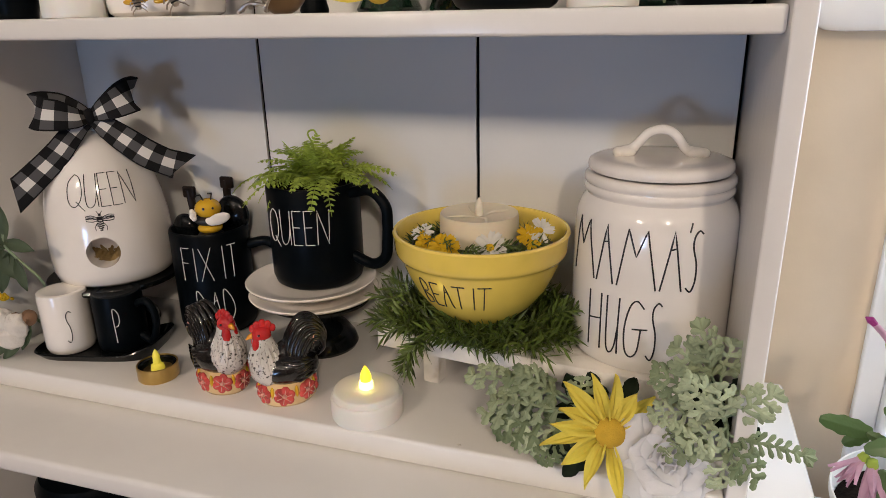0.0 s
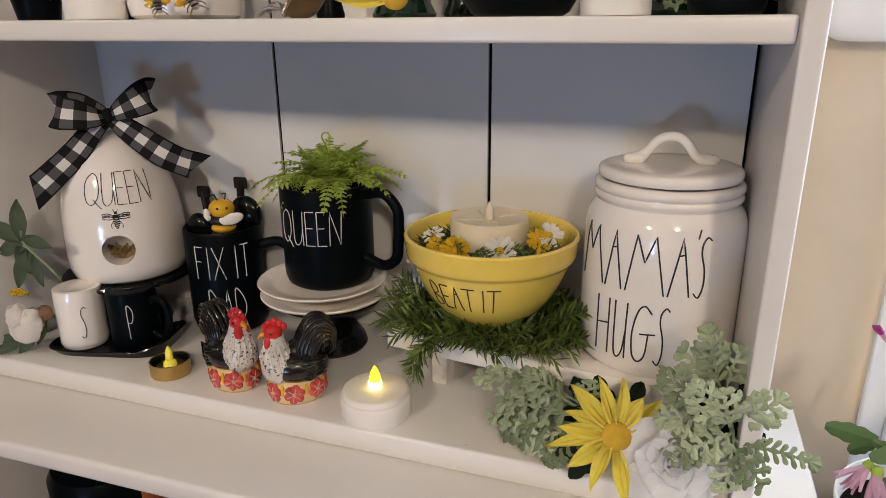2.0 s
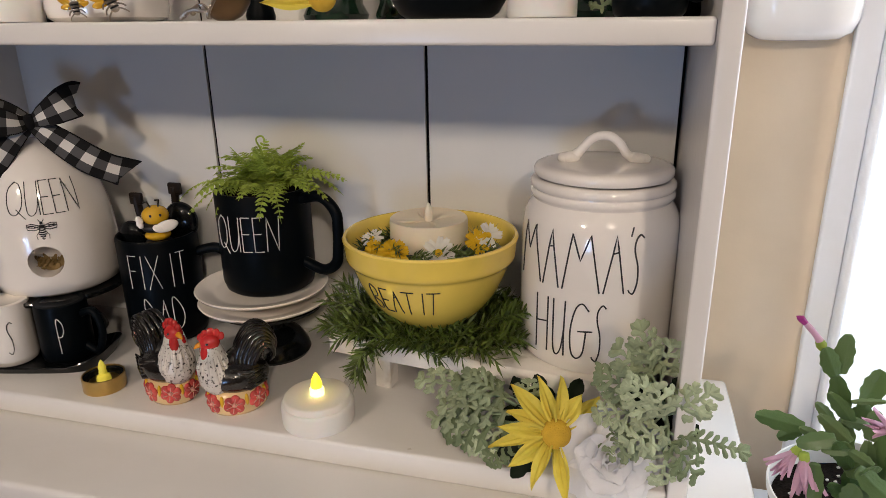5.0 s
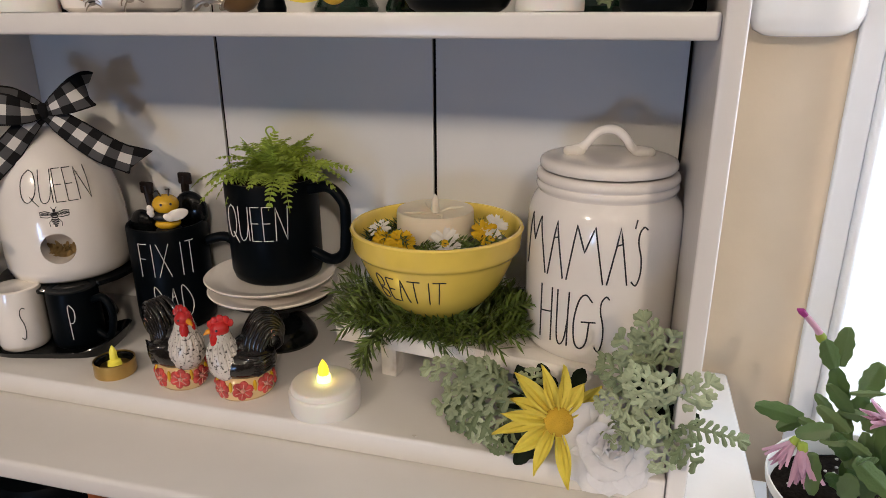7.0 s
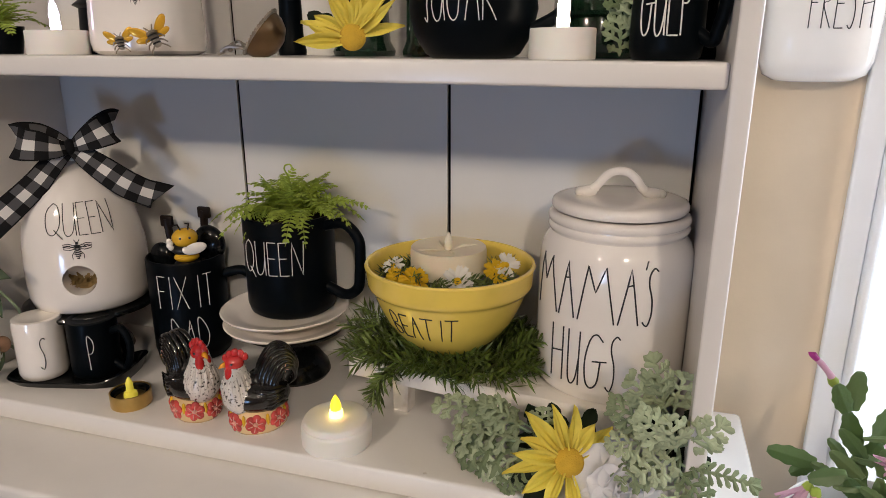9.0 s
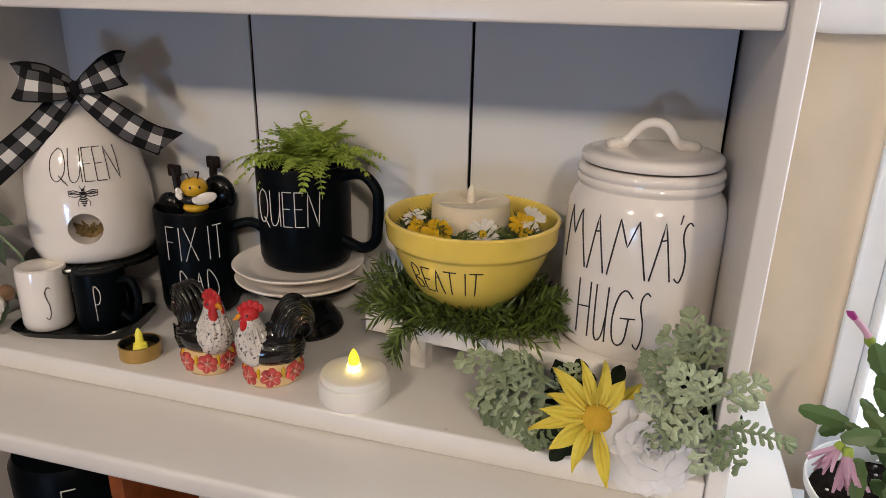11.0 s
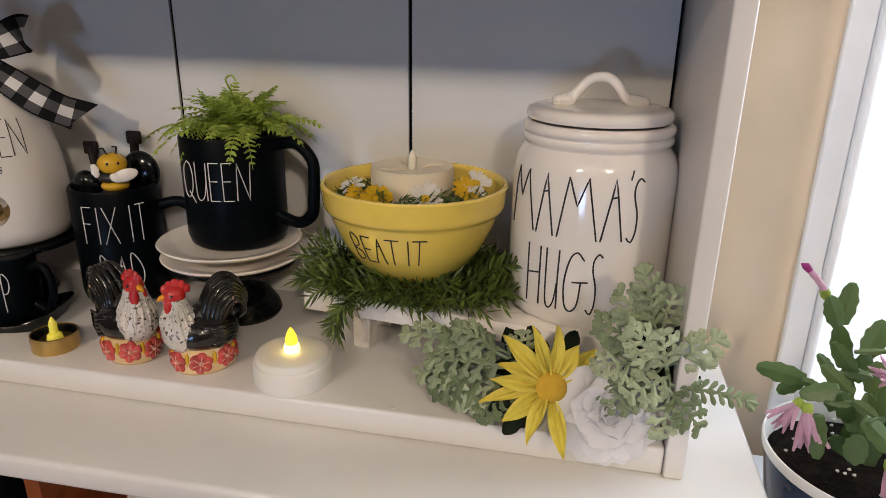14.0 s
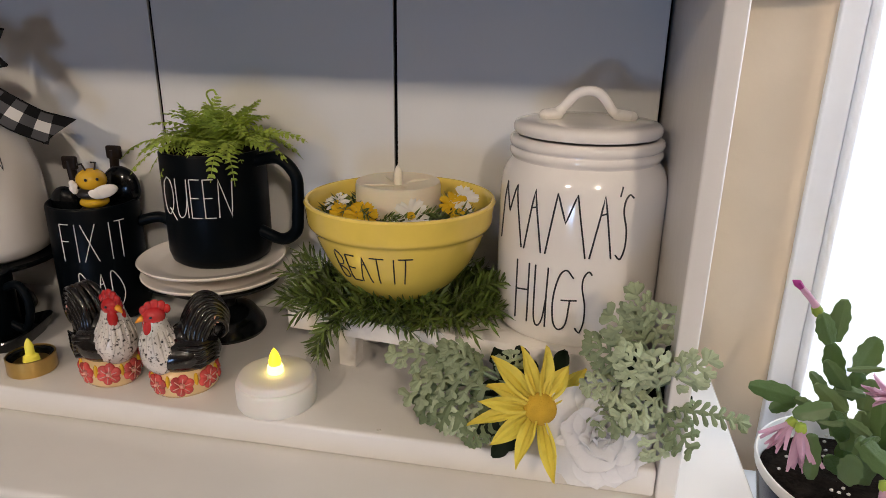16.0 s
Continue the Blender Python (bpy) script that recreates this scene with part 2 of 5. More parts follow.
def thing(name, label, category, m, group=""):
    ob = new(name)
    ob.empty_display_size = 0.02
    ob.matrix_basis = m if isinstance(m, Matrix) else pose(*m)
    return tagged(ob, label, category, group)


def setting(name, bm, mat, label="", category=""):
    return tagged(new(name, finish(name, bm, mat)), label, category, "", "structure")


def box(x0, x1, y0, y1, z0, z1, bevel=0.0, seg=3):
    bm = bmesh.new()
    bmesh.ops.create_cube(bm, size=1)
    for v in bm.verts:
        v.co = ((x0 + x1) / 2 + v.co.x * (x1 - x0), (y0 + y1) / 2 + v.co.y * (y1 - y0), (z0 + z1) / 2 + v.co.z * (z1 - z0))
    if bevel:
        bmesh.ops.bevel(bm, geom=bm.edges[:], offset=bevel, segments=seg, profile=0.5, affect="EDGES")
    return bm


def lathe(profile, seg=56, squash=1.0):
    """Turns (radius, height) pairs round the z axis; a radius of 0 closes the end."""
    bm = bmesh.new()
    rings = []
    for r, z in profile:
        if r < 1e-6:
            rings.append([bm.verts.new((0, 0, z))])
        else:
            rings.append([bm.verts.new((r * math.cos(2 * math.pi * i / seg), squash * r * math.sin(2 * math.pi * i / seg), z)) for i in range(seg)])
    for a, b in zip(rings, rings[1:]):
        for i in range(seg):
            j = (i + 1) % seg
            quad = [a[i % len(a)], a[j % len(a)], b[j % len(b)], b[i % len(b)]]
            quad = list(dict.fromkeys(quad))
            if len(quad) > 2:
                bm.faces.new(quad)
    return bm


def smooth_line(pts, n=8):
    """A Catmull-Rom line through the points."""
    p = [Vector(v) for v in pts]
    p = [2 * p[0] - p[1], *p, 2 * p[-1] - p[-2]]
    out = []
    for i in range(1, len(p) - 2):
        for k in range(n):
            t = k / n
            out.append(0.5 * (2 * p[i] + (p[i + 1] - p[i - 1]) * t + (2 * p[i - 1] - 5 * p[i] + 4 * p[i + 1] - p[i + 2]) * t * t
                              + (3 * p[i] - p[i - 1] - 3 * p[i + 1] + p[i + 2]) * t ** 3))
    return out + [p[-2]]


def tube(pts, radius, seg=10, bm=None, flat=1.0):
    """A round bar along pts; radius is a number or one per point."""
    bm = bm or bmesh.new()
    pts = [Vector(p) for p in pts]
    rad = radius if isinstance(radius, (list, tuple)) else [radius] * len(pts)
    up, rings = None, []
    for i, p in enumerate(pts):
        d = (pts[min(i + 1, len(pts) - 1)] - pts[max(i - 1, 0)]).normalized()
        if up is None:
            up = d.orthogonal().normalized()
        up = (up - d * up.dot(d)).normalized()
        side = d.cross(up)
        rings.append([bm.verts.new(p + rad[i] * (math.cos(2 * math.pi * k / seg) * up + flat * math.sin(2 * math.pi * k / seg) * side)) for k in range(seg)])
    for a, b in zip(rings, rings[1:]):
        for k in range(seg):
            bm.faces.new((a[k], a[(k + 1) % seg], b[(k + 1) % seg], b[k]))
    bm.faces.new(rings[0][::-1])
    bm.faces.new(rings[-1])
    return bm


def ball(rx, ry, rz, c=(0, 0, 0), seg=20, bm=None, turn=None):
    bm = bm or bmesh.new()
    made = bmesh.ops.create_uvsphere(bm, u_segments=seg, v_segments=max(6, seg * 2 // 3), radius=1)["verts"]
    for v in made:
        p = Vector((v.co.x * rx, v.co.y * ry, v.co.z * rz))
        v.co = (turn @ p if turn else p) + Vector(c)
    return bm


def round_path(r_of_z, u, z, r_mean, phi0, lift):
    """A place on a turned body: u metres round it from the heading phi0 (0 is towards the room, positive to the right)."""
    a = phi0 + u / r_mean
    r = r_of_z(z) + lift
    return Vector((r * math.sin(a), -r * math.cos(a), z))


LETTERS = {  # strokes in a box one wide and one high
    "M": "0,0 .24,1 .475,.54 .72,1 1,0", "A": "0,0 .52,1 1,0|.36,.70 .68,.73", "'": ".2,1 .05,.78", "S": "1,.95 .72,1 .38,.90 .34,.72 .62,.45 .64,.18 .42,0 .2,0 0,.06",
    "H": "0,1 0,0|1,1 1,0|0,.5 1,.55", "U": "0,1 .02,.25 .16,.03 .45,0 .75,.14 .96,.5|1,1 .96,.5 .98,0", "G": "1,.88 .62,1 .25,.88 .0,.5 .08,.12 .4,0 .75,.12 .88,.5|.42,.5 1.25,.52",
    "Q": ".5,1 .1,.8 0,.45 .15,.12 .5,.03 .85,.25 .95,.6 .8,.9 .5,1|.55,.2 1.05,-.1", "E": "0,1 0,0|0,1 1,1|0,.52 .8,.52|0,0 1,0", "N": "0,0 .08,1 .85,0 1,1",
    "F": "0,1 0,0|0,1 1,1|0,.55 .75,.55", "I": ".5,1 .5,0", "X": "0,1 1,0|1,1 0,0", "T": "0,1 1,1|.5,1 .5,0", "D": "0,0 0,1 .6,.85 1,.45 .7,.1 0,0",
    "B": "0,0 0,1 .7,.9 .65,.6 0,.5 .8,.35 .75,.08 0,0", "P": "0,0 0,1 .7,.92 .8,.7 .5,.52 0,.5", "L": "0,1 0,0 1,0", "R": "0,0 0,1 .7,.9 .65,.6 0,.5 1,0", "K": "0,1 0,0|1,1 0,.45 1,0",
}
CURVED = set("SUGQDBPR")


def lettering(word, r_of_z, r_mean, phi0, z0, height, widths, gap, thick, slant=0.0):
    """Thin tall hand lettering wrapped on a turned body; widths maps letters to widths, phi0 is the start's heading in degrees."""
    bm = bmesh.new()
    u = 0.0
    for ch in word:
        if ch == " ":
            u += gap * 2.2
            continue
        w = widths[ch] if ch in widths else widths["*"]
        for stroke in LETTERS[ch].split("|"):
            pts = [tuple(float(v) for v in p.split(",")) for p in stroke.split()]
            pts3 = [(x, y, 0) for x, y in pts]
            line = smooth_line(pts3, 6) if ch in CURVED and len(pts) > 2 else [
                Vector(a).lerp(Vector(b), k / 5) for a, b in zip(pts3, pts3[1:]) for k in range(5)] + [Vector(pts3[-1])]
            tube([round_path(r_of_z, u + p.x * w, z0 + p.y * height + slant * (u + p.x * w), r_mean, radians(phi0), 0.0002) for p in line], thick, 6, bm)
        u += w + gap
    return bm


def spaced(items, r_of_z, r, z0, height, thick):
    """Hand lettering on a turned body with each letter's own start heading and width, both in degrees."""
    bm = bmesh.new()
    for ch, start, wide in items:
        w = radians(wide) * r
        for stroke in LETTERS[ch].split("|"):
            pts = [tuple(float(v) for v in p.split(",")) + (0,) for p in stroke.split()]
            line = smooth_line(pts, 7) if ch in CURVED and len(pts) > 2 else [
                Vector(a).lerp(Vector(b), k / 6) for a, b in zip(pts, pts[1:]) for k in range(6)] + [Vector(pts[-1])]
            tube([round_path(r_of_z, p.x * w, z0 + p.y * height, r, radians(start), 0.0002) for p in line], thick, 6, bm)
    return bm


def handle_loop(pts, radius, flat=1.0):
    line = smooth_line(pts, 8)
    return tube(line, radius, 12, flat=flat)


def interp(profile):
    """Radius at a height, from the outer profile."""
    zs, rs = [z for r, z in profile], [r for r, z in profile]
    return lambda z: float(np.interp(z, zs, rs))


def joined(name, pieces, label, category, m, group=""):
    """One mesh of several surfaces, for figurines that are a single casting."""
    big, mats = bmesh.new(), []
    for bm, mat in pieces:
        if mat not in mats:
            mats.append(mat)
        bmesh.ops.recalc_face_normals(bm, faces=bm.faces)
        for f in bm.faces:
            f.material_index, f.smooth = mats.index(mat), True
        me = bpy.data.meshes.new("piece")
        bm.to_mesh(me)
        bm.free()
        big.from_mesh(me)
        bpy.data.meshes.remove(me)
    me = bpy.data.meshes.new(name)
    big.to_mesh(me)
    big.free()
    for mat in mats:
        me.materials.append(M[mat])
    ob = new(name, me)
    ob.matrix_basis = m
    return tagged(ob, label, category, group)


def pierce(bm, cutter):
    """Cuts one closed body out of another and gives back the mesh."""
    obs = []
    for b in (bm, cutter):
        bmesh.ops.recalc_face_normals(b, faces=b.faces)
        me = bpy.data.meshes.new("tmp")
        b.to_mesh(me)
        b.free()
        obs.append(new("tmp", me))
    mod = obs[0].modifiers.new("cut", "BOOLEAN")
    mod.object, mod.operation, mod.solver = obs[1], "DIFFERENCE", "EXACT"
    bpy.context.view_layer.update()
    me = bpy.data.meshes.new_from_object(obs[0].evaluated_get(bpy.context.evaluated_depsgraph_get()))
    out = bmesh.new()
    out.from_mesh(me)
    for ob in obs:
        bpy.data.objects.remove(ob)
    return out


rng = random.Random(7)

# ---------------------------------------------------------------- the room
setting("floor", box(-2.4, 1.6, -2.6, 0.9, -1.12, -1.05), "floor", "brown wooden room floor", "floor")
# ceiling and these three walls are out of view, kept dark against bounce
setting("ceiling", box(-2.4, 1.6, -2.6, 0.9, 1.40, 1.46), "ceil", "dim grey ceiling out of view, darkened to limit bounce", "ceiling")
setting("wall_west", box(-2.5, -2.4, -2.6, 0.9, -1.05, 1.40), "roomwall", "dark side wall out of view, darkened to limit bounce", "wall")
setting("wall_east", box(1.6, 1.7, -2.6, 0.9, -1.05, 1.40), "roomwall", "dark side wall out of view, darkened to limit bounce", "wall")
setting("wall_south", box(-2.4, 1.6, -2.7, -2.6, -1.05, 1.40), "roomwall", "dark wall behind the viewer, darkened to limit bounce", "wall")
WALL = 0.690
wall = thing("wall_north", "beige painted wall behind the hutch", "wall", (0, 0, 0))
wall["kind"] = "structure"
for x0, x1, z0, z1 in ((-2.4, 0.2465, -1.05, 1.40), (0.2465, 1.05, -1.05, -0.127), (0.2465, 1.05, 1.10, 1.40), (1.05, 1.6, -1.05, 1.40)):
    part("wall_part", box(x0, x1, WALL, 0.80, z0, z1), "wall", wall)

win = thing("window_1", "bright white-framed window full of glaring daylight", "window", (0, 0, 0))
win["kind"] = "structure"
for name, x0, x1, y0, y1 in (("casing", 0.220, 0.240, 0.680, WALL - 0.001), ("casing_bead", 0.240, 0.246, 0.672, 0.70), ("jamb", 0.2465, 0.252, 0.690, 0.78), ("sash", 0.252, 0.266, 0.735, 0.760), ("casing", 1.03, 1.09, 0.676, WALL - 0.001)):
    part(name, box(x0, x1, y0, y1, -0.115, 1.12, 0.002), "trim", win)
part("window_head", box(0.226, 1.09, 0.674, WALL - 0.001, 1.12, 1.18, 0.002), "trim", win)
pane_mat = bpy.data.materials.new("daylight_glare")
pane_mat.use_nodes = True
pb = pane_mat.node_tree.nodes["Principled BSDF"]
pb.inputs["Emission Color"].default_value, pb.inputs["Emission Strength"].default_value = (0.80, 0.89, 1.0, 1), 1.25
M["glare"] = pane_mat
backdrop = setting("backdrop", box(0.20, 1.15, 0.86, 0.87, -0.2, 1.2), "glare", "overexposed white sky outside the window", "backdrop")


def curtain():
    """A hanging sheer panel in soft vertical folds."""
    bm = bmesh.new()
    rows = []
    for z in (-0.10, 0.5, 1.1):
        rows.append([bm.verts.new((0.2535 + 0.0040 * i, 0.706 + 0.012 * math.sin(i * 0.55) + 0.004 * math.sin(i * 1.3 + z), z)) for i in range(60)])
    for a, b in zip(rows, rows[1:]):
        for i in range(59):
            bm.faces.new((a[i], a[i + 1], b[i + 1], b[i]))
    return bm


sheer = leafy("sheer_curtain", (0.85, 0.87, 0.92), (0.95, 0.97, 1.0), 0.9, vary=0.02, island=0.0)
sheer.node_tree.nodes["Mix Shader"].inputs[0].default_value = 0.68
M["sheer"] = sheer
cur = thing("curtain", "sheer white curtain hanging in soft folds before the window", "curtain", (0, 0, 0))
part("panel", curtain(), "sheer", cur)
part("rod", tube([(0.255, 0.706, 1.1), (1.02, 0.706, 1.1)], 0.006), "trim", cur)

setting("window_sill", box(0.185, 1.05, 0.44, 0.672, -0.147, -0.127, 0.003), "trim", "deep white window ledge carrying a potted plant", "window sill")

# ---------------------------------------------------------------- the hutch
hutch = thing("hutch", "white painted wooden hutch with plank back and deep counter", "hutch", (0, 0, -1.05))
UP = pose(0, 0, 1.05)


def hpart(name, bm, mat="paint", label=""):
    return part(name, bm, mat, hutch, label, UP)


XL, XR, BACK, FRONT = -0.565, 0.0975, 0.660, 0.473
hpart("side_panel", box(XR, 0.1100, FRONT, 0.684, -0.0212, 1.0, 0.0016))
hpart("side_panel", box(-0.584, XL, FRONT, 0.684, -0.0212, 1.0, 0.0016))
hpart("shelf", box(XL + 0.0005, XR - 0.0005, FRONT + 0.001, 0.658, -0.0208, 0.0, 0.0028))
hpart("shelf", box(XL + 0.0005, XR - 0.0005, FRONT + 0.009, 0.658, 0.288, 0.3035, 0.0024)).matrix_basis = UP @ Matrix.Translation((XR, 0, 0.29)) @ Matrix.Rotation(radians(0.43), 4, "Y") @ Matrix.Translation((-XR, 0, -0.29))
hpart("shelf", box(XL + 0.0005, XR - 0.0005, FRONT + 0.009, 0.658, 0.62, 0.636, 0.0024))
counter = box(-0.63, 0.162, 0.404, 0.684, -0.0395, -0.0214, 0.004)
for v in counter.verts:
    if v.co.y < 0.5 and v.co.x < 0:
        v.co.y -= 0.013
hpart("countertop", counter, "paint", "worn white counter edge")
for a, b in ((XL, -0.3425), (-0.3395, -0.1215), (-0.1185, 0.0945)):
    hpart("back_plank", box(a, b, BACK, 0.672, -0.02, 1.0, 0.0003, 1), "panel")
# near-black backing and strips put the shade of the plank gaps into colour
hpart("back_board", box(-0.584, 0.119, 0.674, 0.684, -0.02, 1.0), "groove")
for x in (-0.341, -0.120):
    hpart("groove", box(x - 0.0014, x + 0.0014, 0.6625, 0.6735, -0.02, 1.0), "groove", "near-black strip for the shade between planks")
hpart("cabinet_side", box(0.13, 0.150, 0.425, 0.684, -1.05, -0.0395, 0.002))
hpart("cabinet_side", box(-0.62, -0.60, 0.425, 0.684, -1.05, -0.0395, 0.002))
hpart("cabinet_back", box(-0.60, 0.13, 0.674, 0.684, -1.05, -0.0395), "darkwood")
hpart("cabinet_shelf", box(-0.5995, 0.1295, 0.425, 0.673, -0.33, -0.31, 0.002), "darkwood")
hpart("cabinet_base", box(-0.5995, 0.1295, 0.425, 0.673, -1.05, -1.0, 0.002))

# ---------------------------------------------------------------- mugs, jars, bowls
def mug(name, label, m, r, h, mat, words, turn_handle, group="", solid=False, grip=(0.8, 0.2), reach=0.62, bar=0.006):
    ob = thing(name, label, "mug", m, group)
    e = 0.06 * h
    wall_t = 0.004
    prof = [(0, 0), (r * 0.86, 0), (r * 0.95, e * 0.5), (r, e * 1.8), (r, h - 0.002), (r - 0.001, h), (r - wall_t + 0.001, h), (r - wall_t, h - 0.002), (r - wall_t, 0.012), (0, 0.010)]
    if solid:
        prof = [(0, 0), (r * 0.86, 0), (r * 0.95, e * 0.5), (r, e * 1.8), (r * 0.985, h * 0.9), (r * 0.95, h * 0.985), (r * 0.86, h), (r * 0.7, h * 0.985), (0, h * 0.97)]
    part("body", lathe(prof), mat, ob)
    a = radians(turn_handle)
    way = Vector((math.sin(a), -math.cos(a), 0))
    z1, z0 = grip[0] * h, grip[1] * h
    far = r + reach * r
    line = [way * (r - 0.003) + Vector((0, 0, z1)), way * (r + 0.55 * (far - r)) + Vector((0, 0, z1 + 0.004)), way * (far - 0.0015) + Vector((0, 0, z1 - 0.09 * h)), way * far + Vector((0, 0, z1 - 0.26 * h)),
            way * (far - 0.001) + Vector((0, 0, z0 + 0.20 * h)), way * (far - 0.004) + Vector((0, 0, z0 + 0.04 * h)), way * (r + 0.5 * (far - r)) + Vector((0, 0, z0 - 0.004)), way * (r - 0.003) + Vector((0, 0, z0 + 0.002))]
    part("handle", handle_loop(line, bar), mat, ob)
    for w in words:
        part("lettering", lettering(w[0], lambda z: r, r, *w[1:]), "inkwhite" if mat == "black" else "ink", ob, "thin hand lettering")
    return ob


# the black cake stand with two plates, the big mug on it and its fern
def cake_stand(m, r, h, label):
    ob = thing("cake_stand", label, "cake stand", m, "black cake stands")
    part("base", lathe([(0, 0), (0.0335, 0), (0.0350, 0.003), (0.0330, 0.010), (0.026, 0.020), (0.015, 0.025), (0, 0.025)]), "blackgloss", ob)
    part("stem", lathe([(0, 0.018), (0.013, 0.018), (0.010, 0.028), (0.011, h - 0.012), (0.018, h - 0.006), (0, h - 0.006)], 32), "blackgloss", ob)
    part("top", lathe([(0, h - 0.008), (r * 0.5, h - 0.008), (r * 0.97, h - 0.005), (r, h - 0.002), (r * 0.985, h), (0, h - 0.0005)]), "blackgloss", ob)
    return ob


MUGX, MUGY = -0.262, 0.605
cake_stand((MUGX - 0.002, MUGY - 0.002, 0), 0.052, 0.054, "glossy black ceramic cake stand under two plates")
cake_stand((-0.494, 0.590, 0), 0.066, 0.060, "glossy black ceramic cake stand under the beehive")
for i in range(2):
    pl = thing("plate", "small cream ceramic plate stacked under the black mug", "plate", (MUGX - 0.001 - 0.002 * i, MUGY - 0.011, 0.0542 + 0.0118 * i), "stacked plates")
    part("dish", lathe([(0, 0), (0.040, 0), (0.044, 0.0015), (0.054, 0.004), (0.0600, 0.0064), (0.0610, 0.0080), (0.0598, 0.0088), (0.053, 0.0074), (0.046, 0.0050), (0.042, 0.0044), (0, 0.0042)], 72), "plate", pl)
mug("mug", "matte black mug lettered QUEEN, planted with fern", (MUGX, MUGY, 0.0706), 0.0425, 0.094, "black",
    [("QUEEN", -38, 0.045, 0.031, {"*": 0.0092, "Q": 0.014, "E": 0.008, "U": 0.0105, "N": 0.0115}, 0.0026, 0.00042)], 82, bar=0.0050, grip=(0.91, 0.27), reach=0.84)
mug("mug", "matte black mug lettered FIX IT DAD holding spoons", (-0.3930, 0.6175, 0), 0.0388, 0.109, "black",
    [("FIX IT", -8, 0.062, 0.034, {"*": 0.009, "I": 0.004, "X": 0.0115}, 0.0028, 0.00042), ("DAD", 8, 0.016, 0.034, {"*": 0.0098}, 0.0032, 0.00046)], 106, bar=0.005, reach=0.92)

JX, JY, JZ = 0.039, 0.5945, 0.0472
jar = thing("cookie_jar", "glossy ivory ceramic cookie jar lettered MAMA'S HUGS", "jar", (JX, JY, JZ))
jp = [(0, 0), (0.052, 0), (0.0570, 0.0015), (0.0592, 0.005), (0.0600, 0.012), (0.0602, 0.05), (0.0602, 0.098), (0.0598, 0.108), (0.0585, 0.1155), (0.0560, 0.1215), (0.0535, 0.1250), (0.0524, 0.1268),
      (0.0526, 0.1280), (0.0540, 0.1292), (0.0547, 0.1310), (0.0544, 0.1330), (0.0532, 0.1342), (0.0532, 0.1350), (0.0545, 0.1362), (0.0549, 0.1385), (0.0543, 0.1408), (0.0525, 0.1424), (0.0490, 0.1426), (0.0470, 0.136), (0, 0.130)]
part("body", lathe(jp, 96), "ceramic", jar)
lid = part("lid", lathe([(0, 0.1436), (0.0480, 0.1437), (0.0512, 0.1443), (0.0524, 0.1460), (0.0525, 0.1490), (0.0514, 0.1514), (0.0488, 0.1527), (0.0440, 0.1533), (0.030, 0.1537), (0, 0.1540)], 96), "ceramic", jar)
hl = smooth_line([(-0.0270, 0, 0.1568), (-0.0215, 0, 0.1580), (-0.0165, 0, 0.1630), (-0.0100, 0, 0.1702), (-0.003, 0, 0.1730), (0.005, 0, 0.1722), (0.0115, 0, 0.1670), (0.0165, 0, 0.1600), (0.0210, 0, 0.1572), (0.0270, 0, 0.1566)], 6)
hb = tube(hl, [0.0042 if abs(p.x) > 0.019 else 0.0036 for p in hl], 14)
for q in (-1, 1):
    ball(0.0080, 0.0062, 0.0046, (q * 0.0252, 0, 0.1562), 16, hb)
    ball(0.0050, 0.0054, 0.0042, (q * 0.0300, 0, 0.1560), 14, hb)
part("lid_handle", hb, "ceramic", lid, "", pose(0, 0, 0, 0, 0, 6))
on_jar = interp(jp[1:13])
part("lettering", spaced((("M", -67.0, 26.0), ("A", -38.7, 13.6), ("M", -22.1, 26.1), ("A", 6.6, 13.9), ("S", 23.4, 9.8)), on_jar, 0.0602, 0.0690, 0.0433, 0.00062), "ink", jar, "thin black hand lettering")
part("lettering", spaced((("H", -43.6, 10.7), ("U", -28.0, 9.2), ("G", -14.4, 12.5), ("S", 1.2, 8.4)), on_jar, 0.0602, 0.0150, 0.0446, 0.00062), "ink", jar, "thin black hand lettering")
part("apostrophe", tube([round_path(on_jar, 0, 0.1115, 0.0602, radians(23.6), 0.0002), round_path(on_jar, 0, 0.1178, 0.0602, radians(25.6), 0.0002)], 0.00062, 6), "ink", jar)

BX, BY, BZ = -0.0965, 0.583, 0.0640
bowl = thing("bowl", "glossy yellow ceramic bowl lettered BEAT IT, filled with flowers", "bowl", (BX, BY, BZ))
K = 0.90  # the bowl is shallow
outer = [(r, K * z) for r, z in ((0.030, 0.0), (0.034, 0.003), (0.047, 0.016), (0.057, 0.032), (0.0630, 0.047), (0.0664, 0.0570), (0.0671, 0.0590), (0.0684, 0.0606), (0.0699, 0.0620), (0.0708, 0.0640), (0.0713, 0.0670), (0.0722, 0.078), (0.0728, 0.0815))]
part("body", lathe([(0, 0.001), (0.026, 0.001), *outer, *((r, K * z) for r, z in ((0.0718, 0.0832), (0.0698, 0.0832), (0.0684, 0.081), (0.0668, 0.069), (0.061, 0.047), (0.045, 0.020), (0.030, 0.011), (0, 0.009)))], 96), "yellow", bowl)
ro = interp(outer)
part("lettering", lettering("BEAT IT", ro, 0.062, -32.5, 0.0240, 0.0220, {"*": 0.0075, "B": 0.0085, "I": 0.003, "T": 0.0100, "A": 0.0085}, 0.0016, 0.0005), "ink", bowl, "thin black hand lettering")

